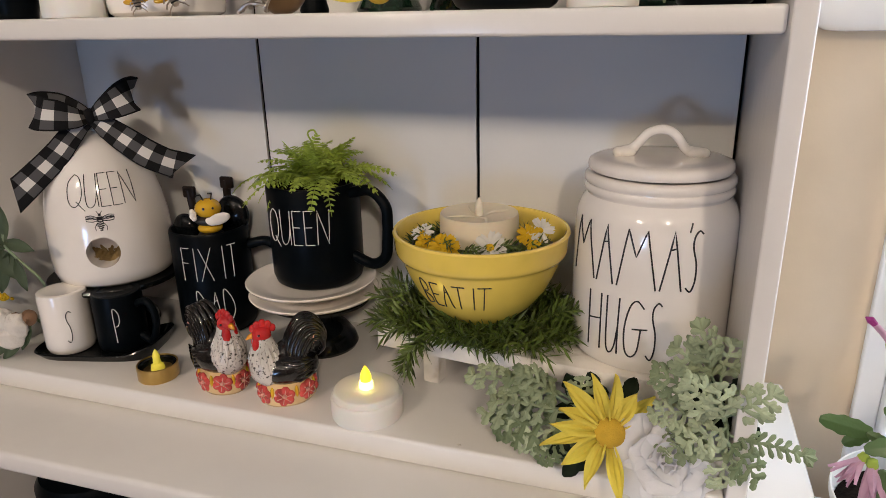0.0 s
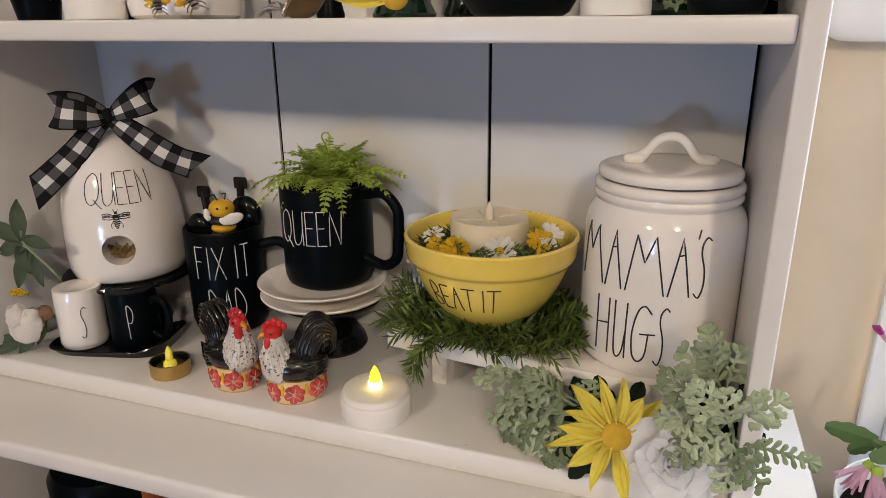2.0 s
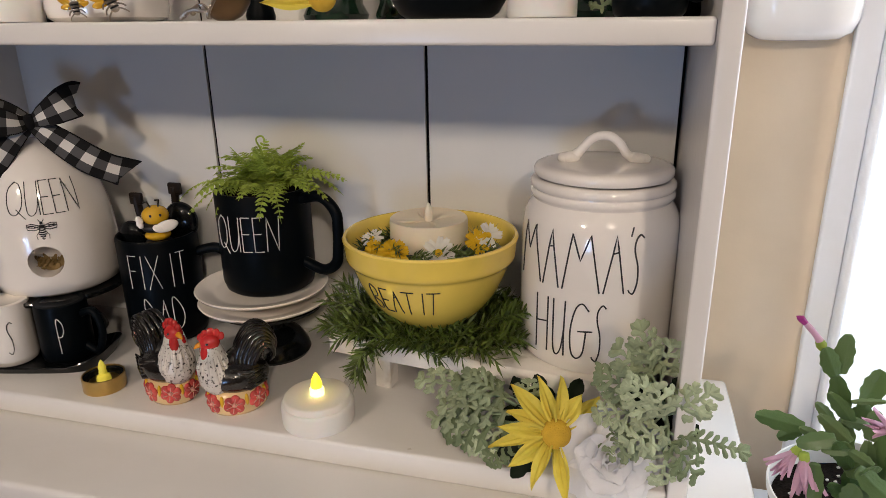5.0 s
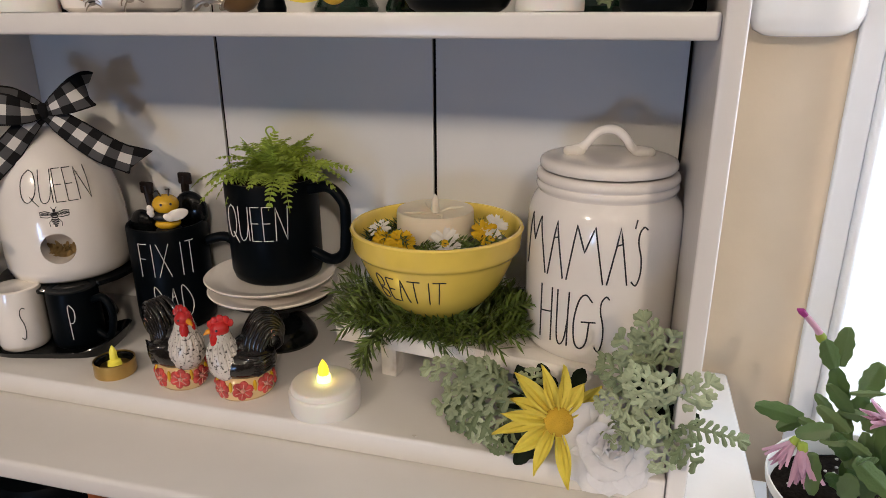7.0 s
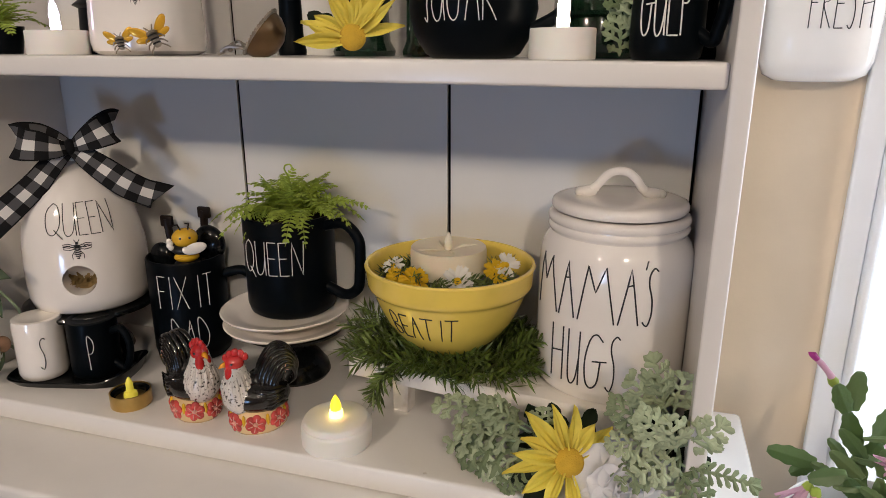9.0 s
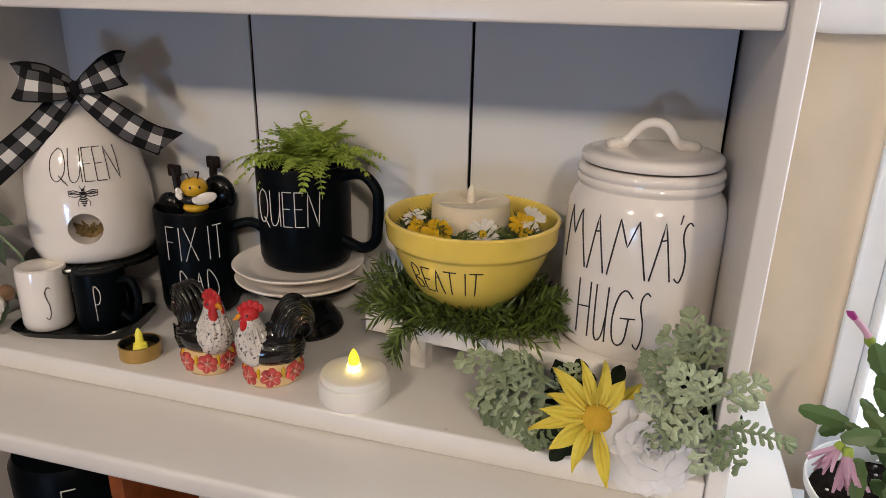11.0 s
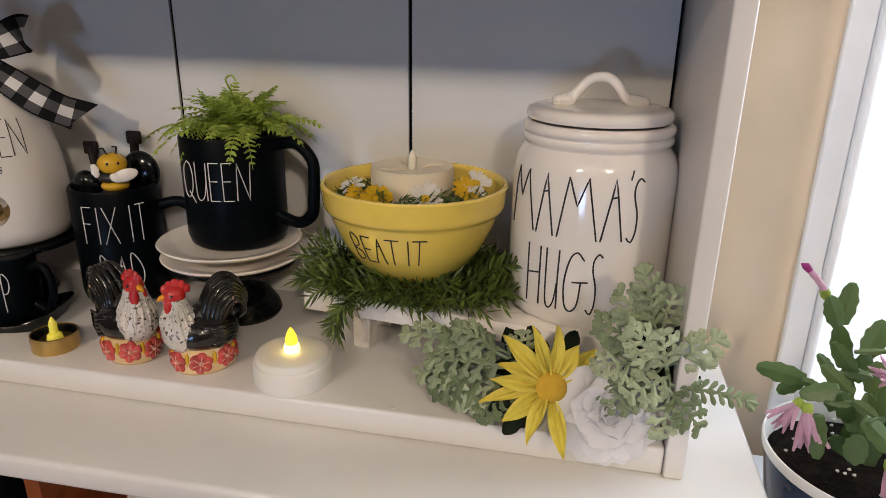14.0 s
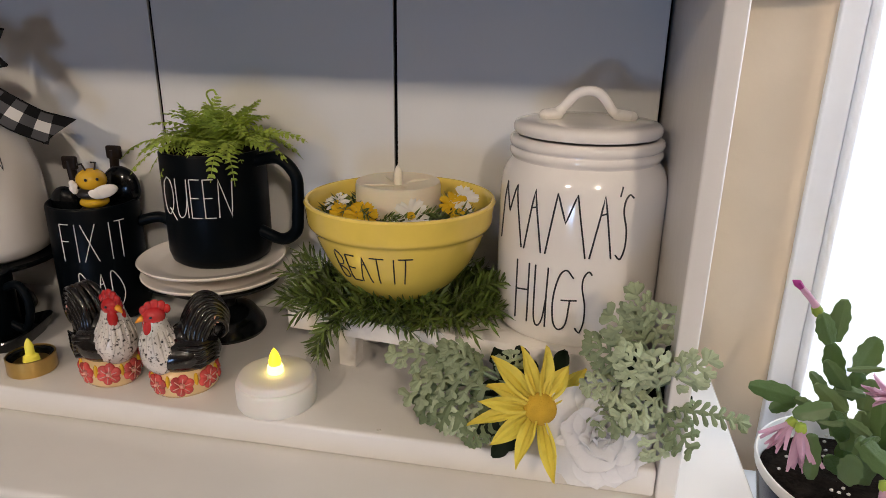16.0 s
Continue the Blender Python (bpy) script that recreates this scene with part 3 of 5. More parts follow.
# ---------------------------------------------------------------- the beehive with its bow
HX, HY, HZ = -0.4920, 0.590, 0.0602
house = thing("beehive_house", "glossy ivory ceramic beehive lettered QUEEN, round entrance hole", "ceramic beehive", (HX, HY, HZ))
hp = [(0.050, 0.0), (0.0555, 0.004), (0.0580, 0.014), (0.0583, 0.040), (0.0572, 0.062), (0.0545, 0.082), (0.0495, 0.101), (0.0420, 0.118), (0.0310, 0.132), (0.0180, 0.141), (0.006, 0.1445)]
inner = [(max(r - 0.004, 0.002), z - 0.003) for r, z in reversed(hp[1:])]
a = radians(36)
cut = lathe([(0, -0.03), (0.0150, -0.03), (0.0150, 0.03), (0, 0.03)], 40)
cut.transform(Matrix.Translation((0.055 * math.sin(a), -0.055 * math.cos(a), 0.0372)) @ Matrix.Rotation(a, 4, "Z") @ Matrix.Rotation(radians(90), 4, "X"))
part("body", pierce(lathe([(0, 0), *hp, (0, 0.145), (0, 0.1415), *inner, (0.048, 0.006), (0, 0.005)], 80), cut), "ceramic", house)
rh = interp(hp)
part("lettering", lettering("QUEEN", rh, 0.053, 9.5, 0.0815, 0.0300, {"*": 0.0096, "Q": 0.0150, "U": 0.0110, "E": 0.0080, "N": 0.0118}, 0.0020, 0.00040), "ink", house, "thin black hand lettering")


def printed_bee(r_of_z, phi, z, s):
    """A small line drawing of a bee, laid on a turned body."""
    bm = bmesh.new()
    put = lambda x, y: round_path(r_of_z, x * s, z + y * s, r_of_z(z), radians(phi), 0.0002)
    for k, w in enumerate((0.16, 0.2, 0.19, 0.14, 0.07)):
        tube([put(-w, -0.12 - 0.13 * k), put(0, -0.17 - 0.13 * k), put(w, -0.12 - 0.13 * k)], 0.045 * s, 6, bm)
    tube([put(-0.14, 0.05), put(0.14, 0.05)], 0.12 * s, 6, bm)
    tube([put(-0.07, 0.27), put(0.07, 0.27)], 0.09 * s, 6, bm)
    for q in (-1, 1):
        for dy in (0.0, -0.14):
            tube([put(q * x, y + dy) for x, y in ((0.1, 0.1), (0.5, 0.25), (0.8, 0.2), (0.75, 0.05), (0.4, 0.0), (0.1, 0.08))], 0.028 * s, 5, bm)
        tube([put(q * 0.3, 0.12), put(q * 0.7, 0.14)], 0.02 * s, 5, bm)
        tube([put(q * 0.05, 0.32), put(q * 0.16, 0.5)], 0.02 * s, 5, bm)
        tube([put(q * 0.15, -0.2), put(q * 0.33, -0.45), put(q * 0.3, -0.7)], 0.02 * s, 5, bm)
    return bm


part("bee_print", printed_bee(rh, 38.5, 0.0700, 0.0155), "ink", house, "small black printed bee")
straw = bmesh.new()
for i in range(240):
    w0, w1 = rng.uniform(0.0, 0.044), rng.uniform(-0.022, 0.022)
    x, y = w0 * math.sin(a) + w1 * math.cos(a), -w0 * math.cos(a) + w1 * math.sin(a)
    d = Vector((rng.uniform(-1, 1), rng.uniform(-1, 1), rng.uniform(0, 1))).normalized() * 0.016
    tube([Vector((x, y, 0.008)), Vector((x * 0.85, y * 0.85, 0.021 + 0.022 * (0.044 - w0) / 0.044)), Vector((x * 0.8, y * 0.8, 0.023 + 0.022 * (0.044 - w0) / 0.044)) + d * 0.5], [0.0035, 0.0028, 0.001], 4, straw, 0.3)
nest = thing("straw_filling", "dried straw inside the beehive", "straw", (HX, HY, HZ))
part("straw", straw, "straw", nest)


def ribbon(pts, widths, face, cells=0.0112, across=1.5, cut=0.0):
    """A strip along pts with its width lying square to face; carries its own check coordinates."""
    bm = bmesh.new()
    uv = bm.loops.layers.uv.new("UVMap")
    line = smooth_line(pts, 10)
    n, done, rows = len(line), 0.0, []
    for i, p in enumerate(line):
        d = (line[min(i + 1, n - 1)] - line[max(i - 1, 0)]).normalized()
        if i:
            done += (p - line[i - 1]).length
        f = face(i / (n - 1)) if callable(face) else Vector(face)
        side = d.cross(f).normalized()
        w = float(np.interp(i / (n - 1), np.linspace(0, 1, len(widths)), widths))
        rows.append(([bm.verts.new(p + side * w * (k / 4 - 0.5) + d * (cut * w * (k / 4 - 0.5) if i > n - 5 else 0) * (i - n + 5) / 4 + f * 0.0012 * math.cos((k / 4 - 0.5) * 3)) for k in range(5)], done / (2 * cells)))
    for (a0, u0), (b0, u1) in zip(rows, rows[1:]):
        for k in range(4):
            f = bm.faces.new((a0[k], a0[k + 1], b0[k + 1], b0[k]))
            for loop, c in zip(f.loops, ((u0, k), (u0, k + 1), (u1, k + 1), (u1, k))):
                loop[uv].uv = (c[0], c[1] / 4 * across)
    ext = bmesh.ops.extrude_face_region(bm, geom=bm.faces[:])
    for v in ext["geom"]:
        if isinstance(v, bmesh.types.BMVert):
            v.co += Vector((0.0, 0.0003, 0.0003))
    return bm


# the bow faces the room at a slant; its own frame has x across, y out of the face, z up
bow = thing("ribbon_bow", "black and white buffalo check ribbon bow on the beehive", "bow", Matrix.Translation((-0.478, 0.578, 0.2215)) @ Matrix.Rotation(radians(36), 4, "Z"))


def loop_face(way):
    """The ribbon's face turns from the room, round the loop's end, to the back; way is -1 or 1 across."""
    def face(u):
        a = math.pi * min(1.0, max(0.0, (u - 0.40) / 0.22))
        return Vector((way * math.sin(a), -math.cos(a), 0.28 * math.cos(a)))
    return face


part("loop", ribbon([(0, -0.002, 0), (-0.010, -0.014, 0.001), (-0.024, -0.020, 0.004), (-0.039, -0.016, 0.006), (-0.0425, -0.006, 0.008), (-0.041, 0.006, 0.010), (-0.028, 0.012, 0.009), (-0.012, 0.008, 0.004), (0, 0.002, 0)], [0.008, 0.020, 0.028, 0.031, 0.031, 0.030, 0.026, 0.018, 0.008], loop_face(-1)), "plaid", bow)
part("loop", ribbon([(0, -0.002, 0), (0.010, -0.013, 0.005), (0.023, -0.019, 0.011), (0.035, -0.014, 0.016), (0.0385, -0.004, 0.018), (0.037, 0.008, 0.020), (0.027, 0.013, 0.016), (0.012, 0.008, 0.007), (0, 0.002, 0)], [0.008, 0.018, 0.026, 0.031, 0.031, 0.030, 0.026, 0.018, 0.008], loop_face(1)), "plaid", bow)
part("tail", ribbon([(0, -0.002, -0.002), (-0.014, -0.010, -0.012), (-0.032, -0.016, -0.032), (-0.052, -0.018, -0.050), (-0.071, -0.022, -0.066)], [0.010, 0.019, 0.023, 0.025, 0.027], (0.2, -0.95, 0.2), cut=-0.7), "plaid", bow)
part("tail", ribbon([(0, -0.003, -0.001), (0.014, -0.013, -0.010), (0.028, -0.019, -0.021), (0.046, -0.028, -0.034), (0.062, -0.026, -0.044), (0.076, -0.024, -0.050)], [0.011, 0.021, 0.025, 0.027, 0.026, 0.028], (-0.1, -0.90, 0.36), cut=-0.7), "plaid", bow)
part("knot", ball(0.0062, 0.006, 0.0080, (0, -0.004, 0), 16), "plaid", bow)

# ---------------------------------------------------------------- salt and pepper on their tray
def tray():
    bm = bmesh.new()
    rings = []
    for s, z in ((0.86, 0.0), (0.90, 0.0), (1.0, 0.0062), (0.985, 0.0072), (0.88, 0.0022), (0.0, 0.0020)):
        ring = []
        for i in range(64):
            t = 2 * math.pi * i / 64
            cx, sx = math.cos(t), math.sin(t)
            x = 0.062 * math.copysign(abs(cx) ** 0.45, cx)
            y = 0.036 * math.copysign(abs(sx) ** 0.45, sx)
            lift = 0.008 * max(0.0, x / 0.062 - 0.6) / 0.4 if s > 0.95 else 0
            ring.append(bm.verts.new((x * s, y * s, z + lift)))
        rings.append(ring)
    for a0, b0 in zip(rings, rings[1:]):
        for i in range(64):
            bm.faces.new((a0[i], a0[(i + 1) % 64], b0[(i + 1) % 64], b0[i]))
    bm.faces.new(rings[0][::-1])
    bmesh.ops.remove_doubles(bm, verts=bm.verts, dist=1e-5)
    return bm


tr = thing("tray", "glossy black ceramic tray under the shakers", "tray", pose(-0.470, 0.538, 0, 0, 0, 14))
part("dish", tray(), "blackgloss", tr)
mug("salt_shaker", "ivory mug-shaped salt shaker lettered S", (-0.499, 0.524, 0.0028), 0.0225, 0.061, "ceramic", [("S", 42, 0.014, 0.031, {"*": 0.007}, 0.002, 0.0004)], -160, "shakers", True, bar=0.0035)
mug("pepper_shaker", "black mug-shaped pepper shaker lettered P", (-0.452, 0.543, 0.0028), 0.0232, 0.058, "black", [("P", 31, 0.012, 0.033, {"*": 0.006}, 0.002, 0.0004)], 92, "shakers", True, bar=0.0035, grip=(0.78, 0.2), reach=0.80)

# ---------------------------------------------------------------- battery candles
def tealight(label, m, r, h, cup, flame, flame_h, group, ridge=True, core=None, dips=False):
    ob = thing("battery_candle", label, "candle", m, group)
    if cup == "gold":
        part("cup", lathe([(0, 0), (r * 0.96, 0), (r, 0.001), (r, h), (r - 0.0008, h + 0.0004), (r - 0.0012, h), (r - 0.0012, h * 0.55), (0, h * 0.55)]), "gold", ob, "shiny gold cup")
        part("rim", lathe([(r - 0.0014, h * 0.5), (r - 0.0014, h - 0.001), (r - 0.004, h - 0.0016), (r - 0.005, h * 0.55)]), "blackgloss", ob)
        part("pad", lathe([(0, h * 0.56), (0.0062, h * 0.56), (0.0055, h * 0.85), (0.003, h), (0, h)], 24), "flamedim", ob, "yellow plastic flame base")
    else:
        prof = [(0, 0), (r * 0.97, 0), (r, 0.0015), (r * 1.01, h * 0.66), (r * 1.0, h * 0.74), (r * 0.975, h * 0.775), (r * 0.945, h * 0.785), (r * 0.935, h * 0.82), (r * 0.925, h * 0.94), (r * 0.90, h * 0.985), (r * 0.86, h), (r * 0.6, h * 1.01), (0, h * 1.0)] if ridge else \
            [(0, 0), (r * 0.98, 0), (r, 0.001), (r * 0.985, h * 0.96), (r * 0.965, h), (r * 0.86, h * 0.985), (r * 0.5, h * 0.96), (0, h * 0.95)]
        part("body", lathe(prof), cup, ob)
    base = h * 0.96 if cup != "gold" else h * 0.9
    w = flame_h * (0.15 if "white" in flame or "violet" in flame else 0.22)
    part("flame", lathe([(0, base - 0.001), (w * 0.9, base), (w * 1.05, base + flame_h * 0.18), (w * 0.92, base + flame_h * 0.33), (w, base + flame_h * 0.5), (w * 0.75, base + flame_h * 0.72), (w * 0.35, base + flame_h * 0.9), (0, base + flame_h)], 24), flame, ob, "flame-shaped bulb")
    if dips:
        for k in range(4):
            part("wax_fold", tube(smooth_line([(0.004, 0, h * 0.955), (r * 0.45, 0.003, h * 0.985), (r * 0.86, 0, h * 0.98)], 5), [0.0010] * 5 + [0.0014] * 5 + [0.0008], 8, None, 0.45), cup, ob, "", pose(0, 0, -0.0006, 0, 0, 38 + 86 * k))
    if core:
        part("flame_base", lathe([(w * 1.0, base), (w * 1.28, base + 0.0005), (w * 1.25, base + flame_h * 0.30), (w * 1.0, base + flame_h * 0.36)], 24), core, ob, "glowing flame base")
    return ob


tealight("round white battery candle with a lit yellow flame", (-0.170, 0.5020, 0), 0.0288, 0.0228, "wax", "flame", 0.0205, "battery candles", core="flamecore")
tealight("small gold battery tealight with a dim yellow flame", (-0.3775, 0.503, 0), 0.0178, 0.0135, "gold", "flamedim", 0.015, "battery candles")
tealight("cream battery candle standing in the yellow bowl, unlit", (-0.101, 0.594, 0.0745), 0.0335, 0.0735, "waxcream", "flameoff", 0.016, "battery candles", False, dips=True)
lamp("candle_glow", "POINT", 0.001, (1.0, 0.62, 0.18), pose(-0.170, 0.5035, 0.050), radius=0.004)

# ---------------------------------------------------------------- riser board
board = thing("riser_board", "whitewashed wooden riser board on short legs", "riser", pose(-0.184, 0.5585, 0, 0, 0, -7.2))
part("top", box(0, 0.268, 0, 0.075, 0.0305, 0.0470, 0.0012, 2), "boardwood", board)
for x in (0.040, 0.218):
    for y in (0.008, 0.052):
        part("leg", box(x, x + 0.015, y, y + 0.015, 0, 0.0305, 0.0008, 1), "boardwood", board)

# ---------------------------------------------------------------- leaves and flowers
def blade(bm, base, way, normal, length, width, bend=0.0, rows=3, shape=(0.5, 1.0, 0.8), crease=0.15):
    """A creased leaf blade that grows from base along way."""
    way, normal = Vector(way).normalized(), Vector(normal)
    side = way.cross(normal).normalized()
    normal = side.cross(way)
    prev = None
    for i in range(rows + 1):
        t = i / rows
        w = width / 2 * float(np.interp(t, np.linspace(0, 1, len(shape) + 2), (0.35, *shape, 0.02)))
        c = Vector(base) + way * length * t + normal * (bend * length * t * t)
        row = [bm.verts.new(c - side * w + normal * w * crease), bm.verts.new(c), bm.verts.new(c + side * w + normal * w * crease)]
        if prev:
            bm.faces.new((prev[0], prev[1], row[1], row[0]))
            bm.faces.new((prev[1], prev[2], row[2], row[1]))
        prev = row
    return bm


def frond(length, width, droop, n=13):
    """A fern frond: an arching rib with paired, toothed, overlapping leaflets."""
    bm = bmesh.new()
    pts = [Vector((0, length * t * (1 - 0.12 * droop * t), length * (0.55 * t - droop * t * t))) for t in np.linspace(0, 1, 12)]
    tube(pts, [0.0007 * (1 - 0.7 * i / 11) for i in range(12)], 5, bm)
    step = length / n
    for i in range(1, n):
        t = i / n
        k = t * 11
        p = pts[int(k)].lerp(pts[min(int(k) + 1, 11)], k % 1)
        d = (pts[min(int(k) + 1, 11)] - pts[int(k)]).normalized()
        up = Vector((1, 0, 0)).cross(d)
        w = width * (1 - t) ** 0.7 * min(1, 0.6 + 2 * t) * rng.uniform(0.95, 1.2) + 0.0012
        for q in (-1, 1):
            way = Vector((q, 0, 0)) * 0.92 + d * 0.42 + up * rng.uniform(-0.22, 0.30)
            blade(bm, p, way, up, w, step * 0.72, -0.20, 4, (1.1, 1.0, 0.8, 0.5), 0.30)
            for g in (0.38, 0.66):
                blade(bm, p + way.normalized() * w * g, way * 0.55 + d * 0.85, up, step * 0.45, step * 0.34, -0.2, 2, (1.0, 0.7), 0.3)
    return bm


fern = thing("fern", "bright green artificial fern growing out of the black mug", "fern", (MUGX + 0.006, MUGY - 0.002, 0.158))
for i in range(54):
    ring = (i % 5) / 4
    L = rng.uniform(0.056, 0.070) * (1 - 0.34 * (1 - ring))
    ob = part("frond", frond(L, rng.uniform(0.0105, 0.0135), 0.36 + 0.34 * ring + rng.uniform(-0.1, 0.15)), "fern", fern)
    ob.matrix_basis = Matrix.Translation((rng.uniform(-0.012, 0.012), rng.uniform(-0.012, 0.012), 0.009)) @ Matrix.Rotation(radians(i * 137.5 + rng.uniform(-15, 15)), 4, "Z") @ Matrix.Translation((0, 0.010 * ring, 0)) @ Matrix.Rotation(radians(44 - 46 * ring), 4, "X") @ Matrix.Rotation(radians(rng.uniform(-28, 28)), 4, "Y")
# fronds that arch out sideways and hang over the rim
for phi, L, droop in ((-74, 0.064, 0.80), (-58, 0.052, 1.00), (-44, 0.036, 1.35), (-26, 0.024, 1.0), (-4, 0.018, 0.9), (42, 0.034, 1.40), (56, 0.034, 0.95), (78, 0.066, 0.74), (96, 0.066, 0.70), (-92, 0.062, 0.75), (12, 0.018, 0.9)):
    ob = part("frond", frond(L, 0.0110, droop), "fern", fern)
    ob.matrix_basis = Matrix.Rotation(radians(180 + phi), 4, "Z") @ Matrix.Translation((0, 0.018 if abs(phi) < 50 else 0.008, 0.013))
part("stem", tube(smooth_line([(0, 0, 0.0), (0.002, -0.004, 0.036), (-0.002, -0.006, 0.050), (0.005, -0.008, 0.054), (0.008, -0.008, 0.050)], 5), 0.0008, 6), "fern", fern)
moss = part("moss", lathe([(0, -0.004), (0.036, -0.004), (0.034, 0.002), (0.018, 0.007), (0, 0.009)], 28), "soil", fern, "dark moss in the mug")


def sprig(length, n, needle, curl):
    bm = bmesh.new()
    pts = smooth_line([(0, 0, 0), (0, length * 0.5, curl * length * 0.5), (0, length, curl * length * 0.6 - 0.15 * length)], 6)
    tube(pts, 0.0006, 5, bm)
    for i in range(n):
        t = (i + 0.5) / n
        k = t * (len(pts) - 1)
        p = pts[int(k)].lerp(pts[min(int(k) + 1, len(pts) - 1)], k % 1)
        a = i * 2.4
        way = Vector((math.cos(a), 0.75 + 0.5 * t, math.sin(a)))
        blade(bm, p, way, (-math.sin(a), 0.2, math.cos(a)), needle * rng.uniform(0.85, 1.25), 0.0027, rng.uniform(-0.2, 0.3), 2, (1.0, 0.8))
    return bm


wreath = thing("wreath", "dark green artificial rosemary wreath round the yellow bowl", "wreath", (BX, BY, 0.047))
part("ring", tube([(0.036 * math.cos(i * 0.2618), 0.036 * math.sin(i * 0.2618), 0.0088) for i in range(25)], 0.0088, 10), "needle", wreath)
kinds = [finish("sprig", sprig(L, n, nd, c), "needle") for L, n, nd, c in ((0.032, 28, 0.013, 0.35), (0.038, 32, 0.014, 0.1), (0.028, 25, 0.012, 0.6), (0.036, 30, 0.0135, -0.05))]
for i in range(96):
    phi = i * 360 / 96 + rng.uniform(-6, 6)
    away = rng.uniform(0.040, 0.057) - (0.018 if abs(phi - 185) < 50 else 0)
    ob = new("sprig", kinds[i % 4])
    ob.parent = wreath
    ob.matrix_basis = Matrix.Rotation(radians(phi), 4, "Z") @ Matrix.Translation((0, away, rng.uniform(0.004, 0.016))) @ Matrix.Rotation(radians(rng.choice((-1, 1)) * rng.uniform(25, 85)), 4, "Z") @ Matrix.Rotation(radians(rng.uniform(0, 26)), 4, "X") @ Matrix.Rotation(radians(rng.uniform(0, 360)), 4, "Y")
for phi, tilt, z in ((262, 30, 0.014), (256, 36, 0.018), (270, 26, 0.016), (246, 28, 0.012), (100, 26, 0.014), (94, 32, 0.016), (84, 28, 0.018), (112, 14, 0.010), (141, -56, 0.010), (137, -62, 0.006), (145, -40, 0.010), (128, -8, 0.012), (210, -2, 0.012), (222, 6, 0.014), (236, 12, 0.014), (250, 18, 0.016), (120, 4, 0.012), (108, 8, 0.012), (98, 10, 0.012)):
    ob = new("sprig", kinds[rng.randrange(4)])
    ob.parent = wreath
    ob.matrix_basis = Matrix.Rotation(radians(phi), 4, "Z") @ Matrix.Translation((0, 0.056, z)) @ Matrix.Rotation(radians(rng.uniform(-15, 15)), 4, "Z") @ Matrix.Rotation(radians(tilt), 4, "X")


def petal(length, width, cup, curl, rows=6, cols=4, notch=0.0, wave=0.0, pts=(0.35, 0.8, 1.0, 0.95, 0.7, 0.12)):
    """A petal in its own frame: grows along y, faces z."""
    bm = bmesh.new()
    grid = []
    for i in range(rows + 1):
        t = i / rows
        w = width / 2 * float(np.interp(t, np.linspace(0, 1, len(pts)), pts))
        row = []
        for j in range(cols + 1):
            s = 2 * j / cols - 1
            z = cup * width * (s * s) * (1 - 0.3 * t) + curl * length * t * t + wave * width * math.cos(s * 9.4) * 0.06 * (1 - t)
            row.append(bm.verts.new((w * s, length * t * (1 - notch * (1 - abs(s)) * (t > 0.95)), z)))
        grid.append(row)
    for a0, b0 in zip(grid, grid[1:]):
        for j in range(cols):
            bm.faces.new((a0[j], a0[j + 1], b0[j + 1], b0[j]))
    return bm


def place(ob, spin, lift, out_by=0.0, twist=0.0):
    ob.matrix_basis = Matrix.Rotation(radians(spin), 4, "Z") @ Matrix.Translation((0, out_by, 0)) @ Matrix.Rotation(radians(lift), 4, "X") @ Matrix.Rotation(radians(twist), 4, "Y")
    return ob


def sunflower(label, m, size, spins, group, backs=(16, 334, 132, 110, 262, 288)):
    """Faces its own z axis; the petals spread round it."""
    ob = thing("sunflower", label, "flower", m, group)
    part("centre", ball(0.27 * size, 0.27 * size, 0.17 * size, (0, 0, 0.06 * size), 24), "centre", ob)
    for i, s in enumerate(spins):
        L = size * rng.uniform(0.74, 1.08)
        place(part("petal", petal(L, size * rng.uniform(0.26, 0.34), rng.uniform(0.2, 0.55), rng.uniform(-0.30, 0.22), 8, 6, wave=2.6, pts=(0.45, 0.70, 0.95, 1.0, 0.85, 0.5, 0.04)), "petalpale", ob), s + rng.uniform(-5, 5), rng.uniform(4, 36), 0.16 * size, rng.uniform(-34, 34))
    for i in backs:
        place(part("leaf", petal(1.06 * size, 0.50 * size, 0.1, 0.1, 12, 4, pts=(0.3, 0.9, 0.66, 1.0, 0.74, 0.95, 0.55, 0.62, 0.1)), "darkleaf", ob), i, -14, 0.05 * size, rng.uniform(-15, 15))
    return ob


FACE = Matrix.Rotation(radians(12), 4, "Z") @ Matrix.Rotation(radians(56), 4, "X")
sunflower("yellow artificial sunflower lying on the shelf with dark leaves", Matrix.Translation((0.0215, 0.478, 0.0325)) @ FACE, 0.0385, (350, 12, 40, 60, 80, 100, 122, 150, 186, 305, 330), "sunflowers")

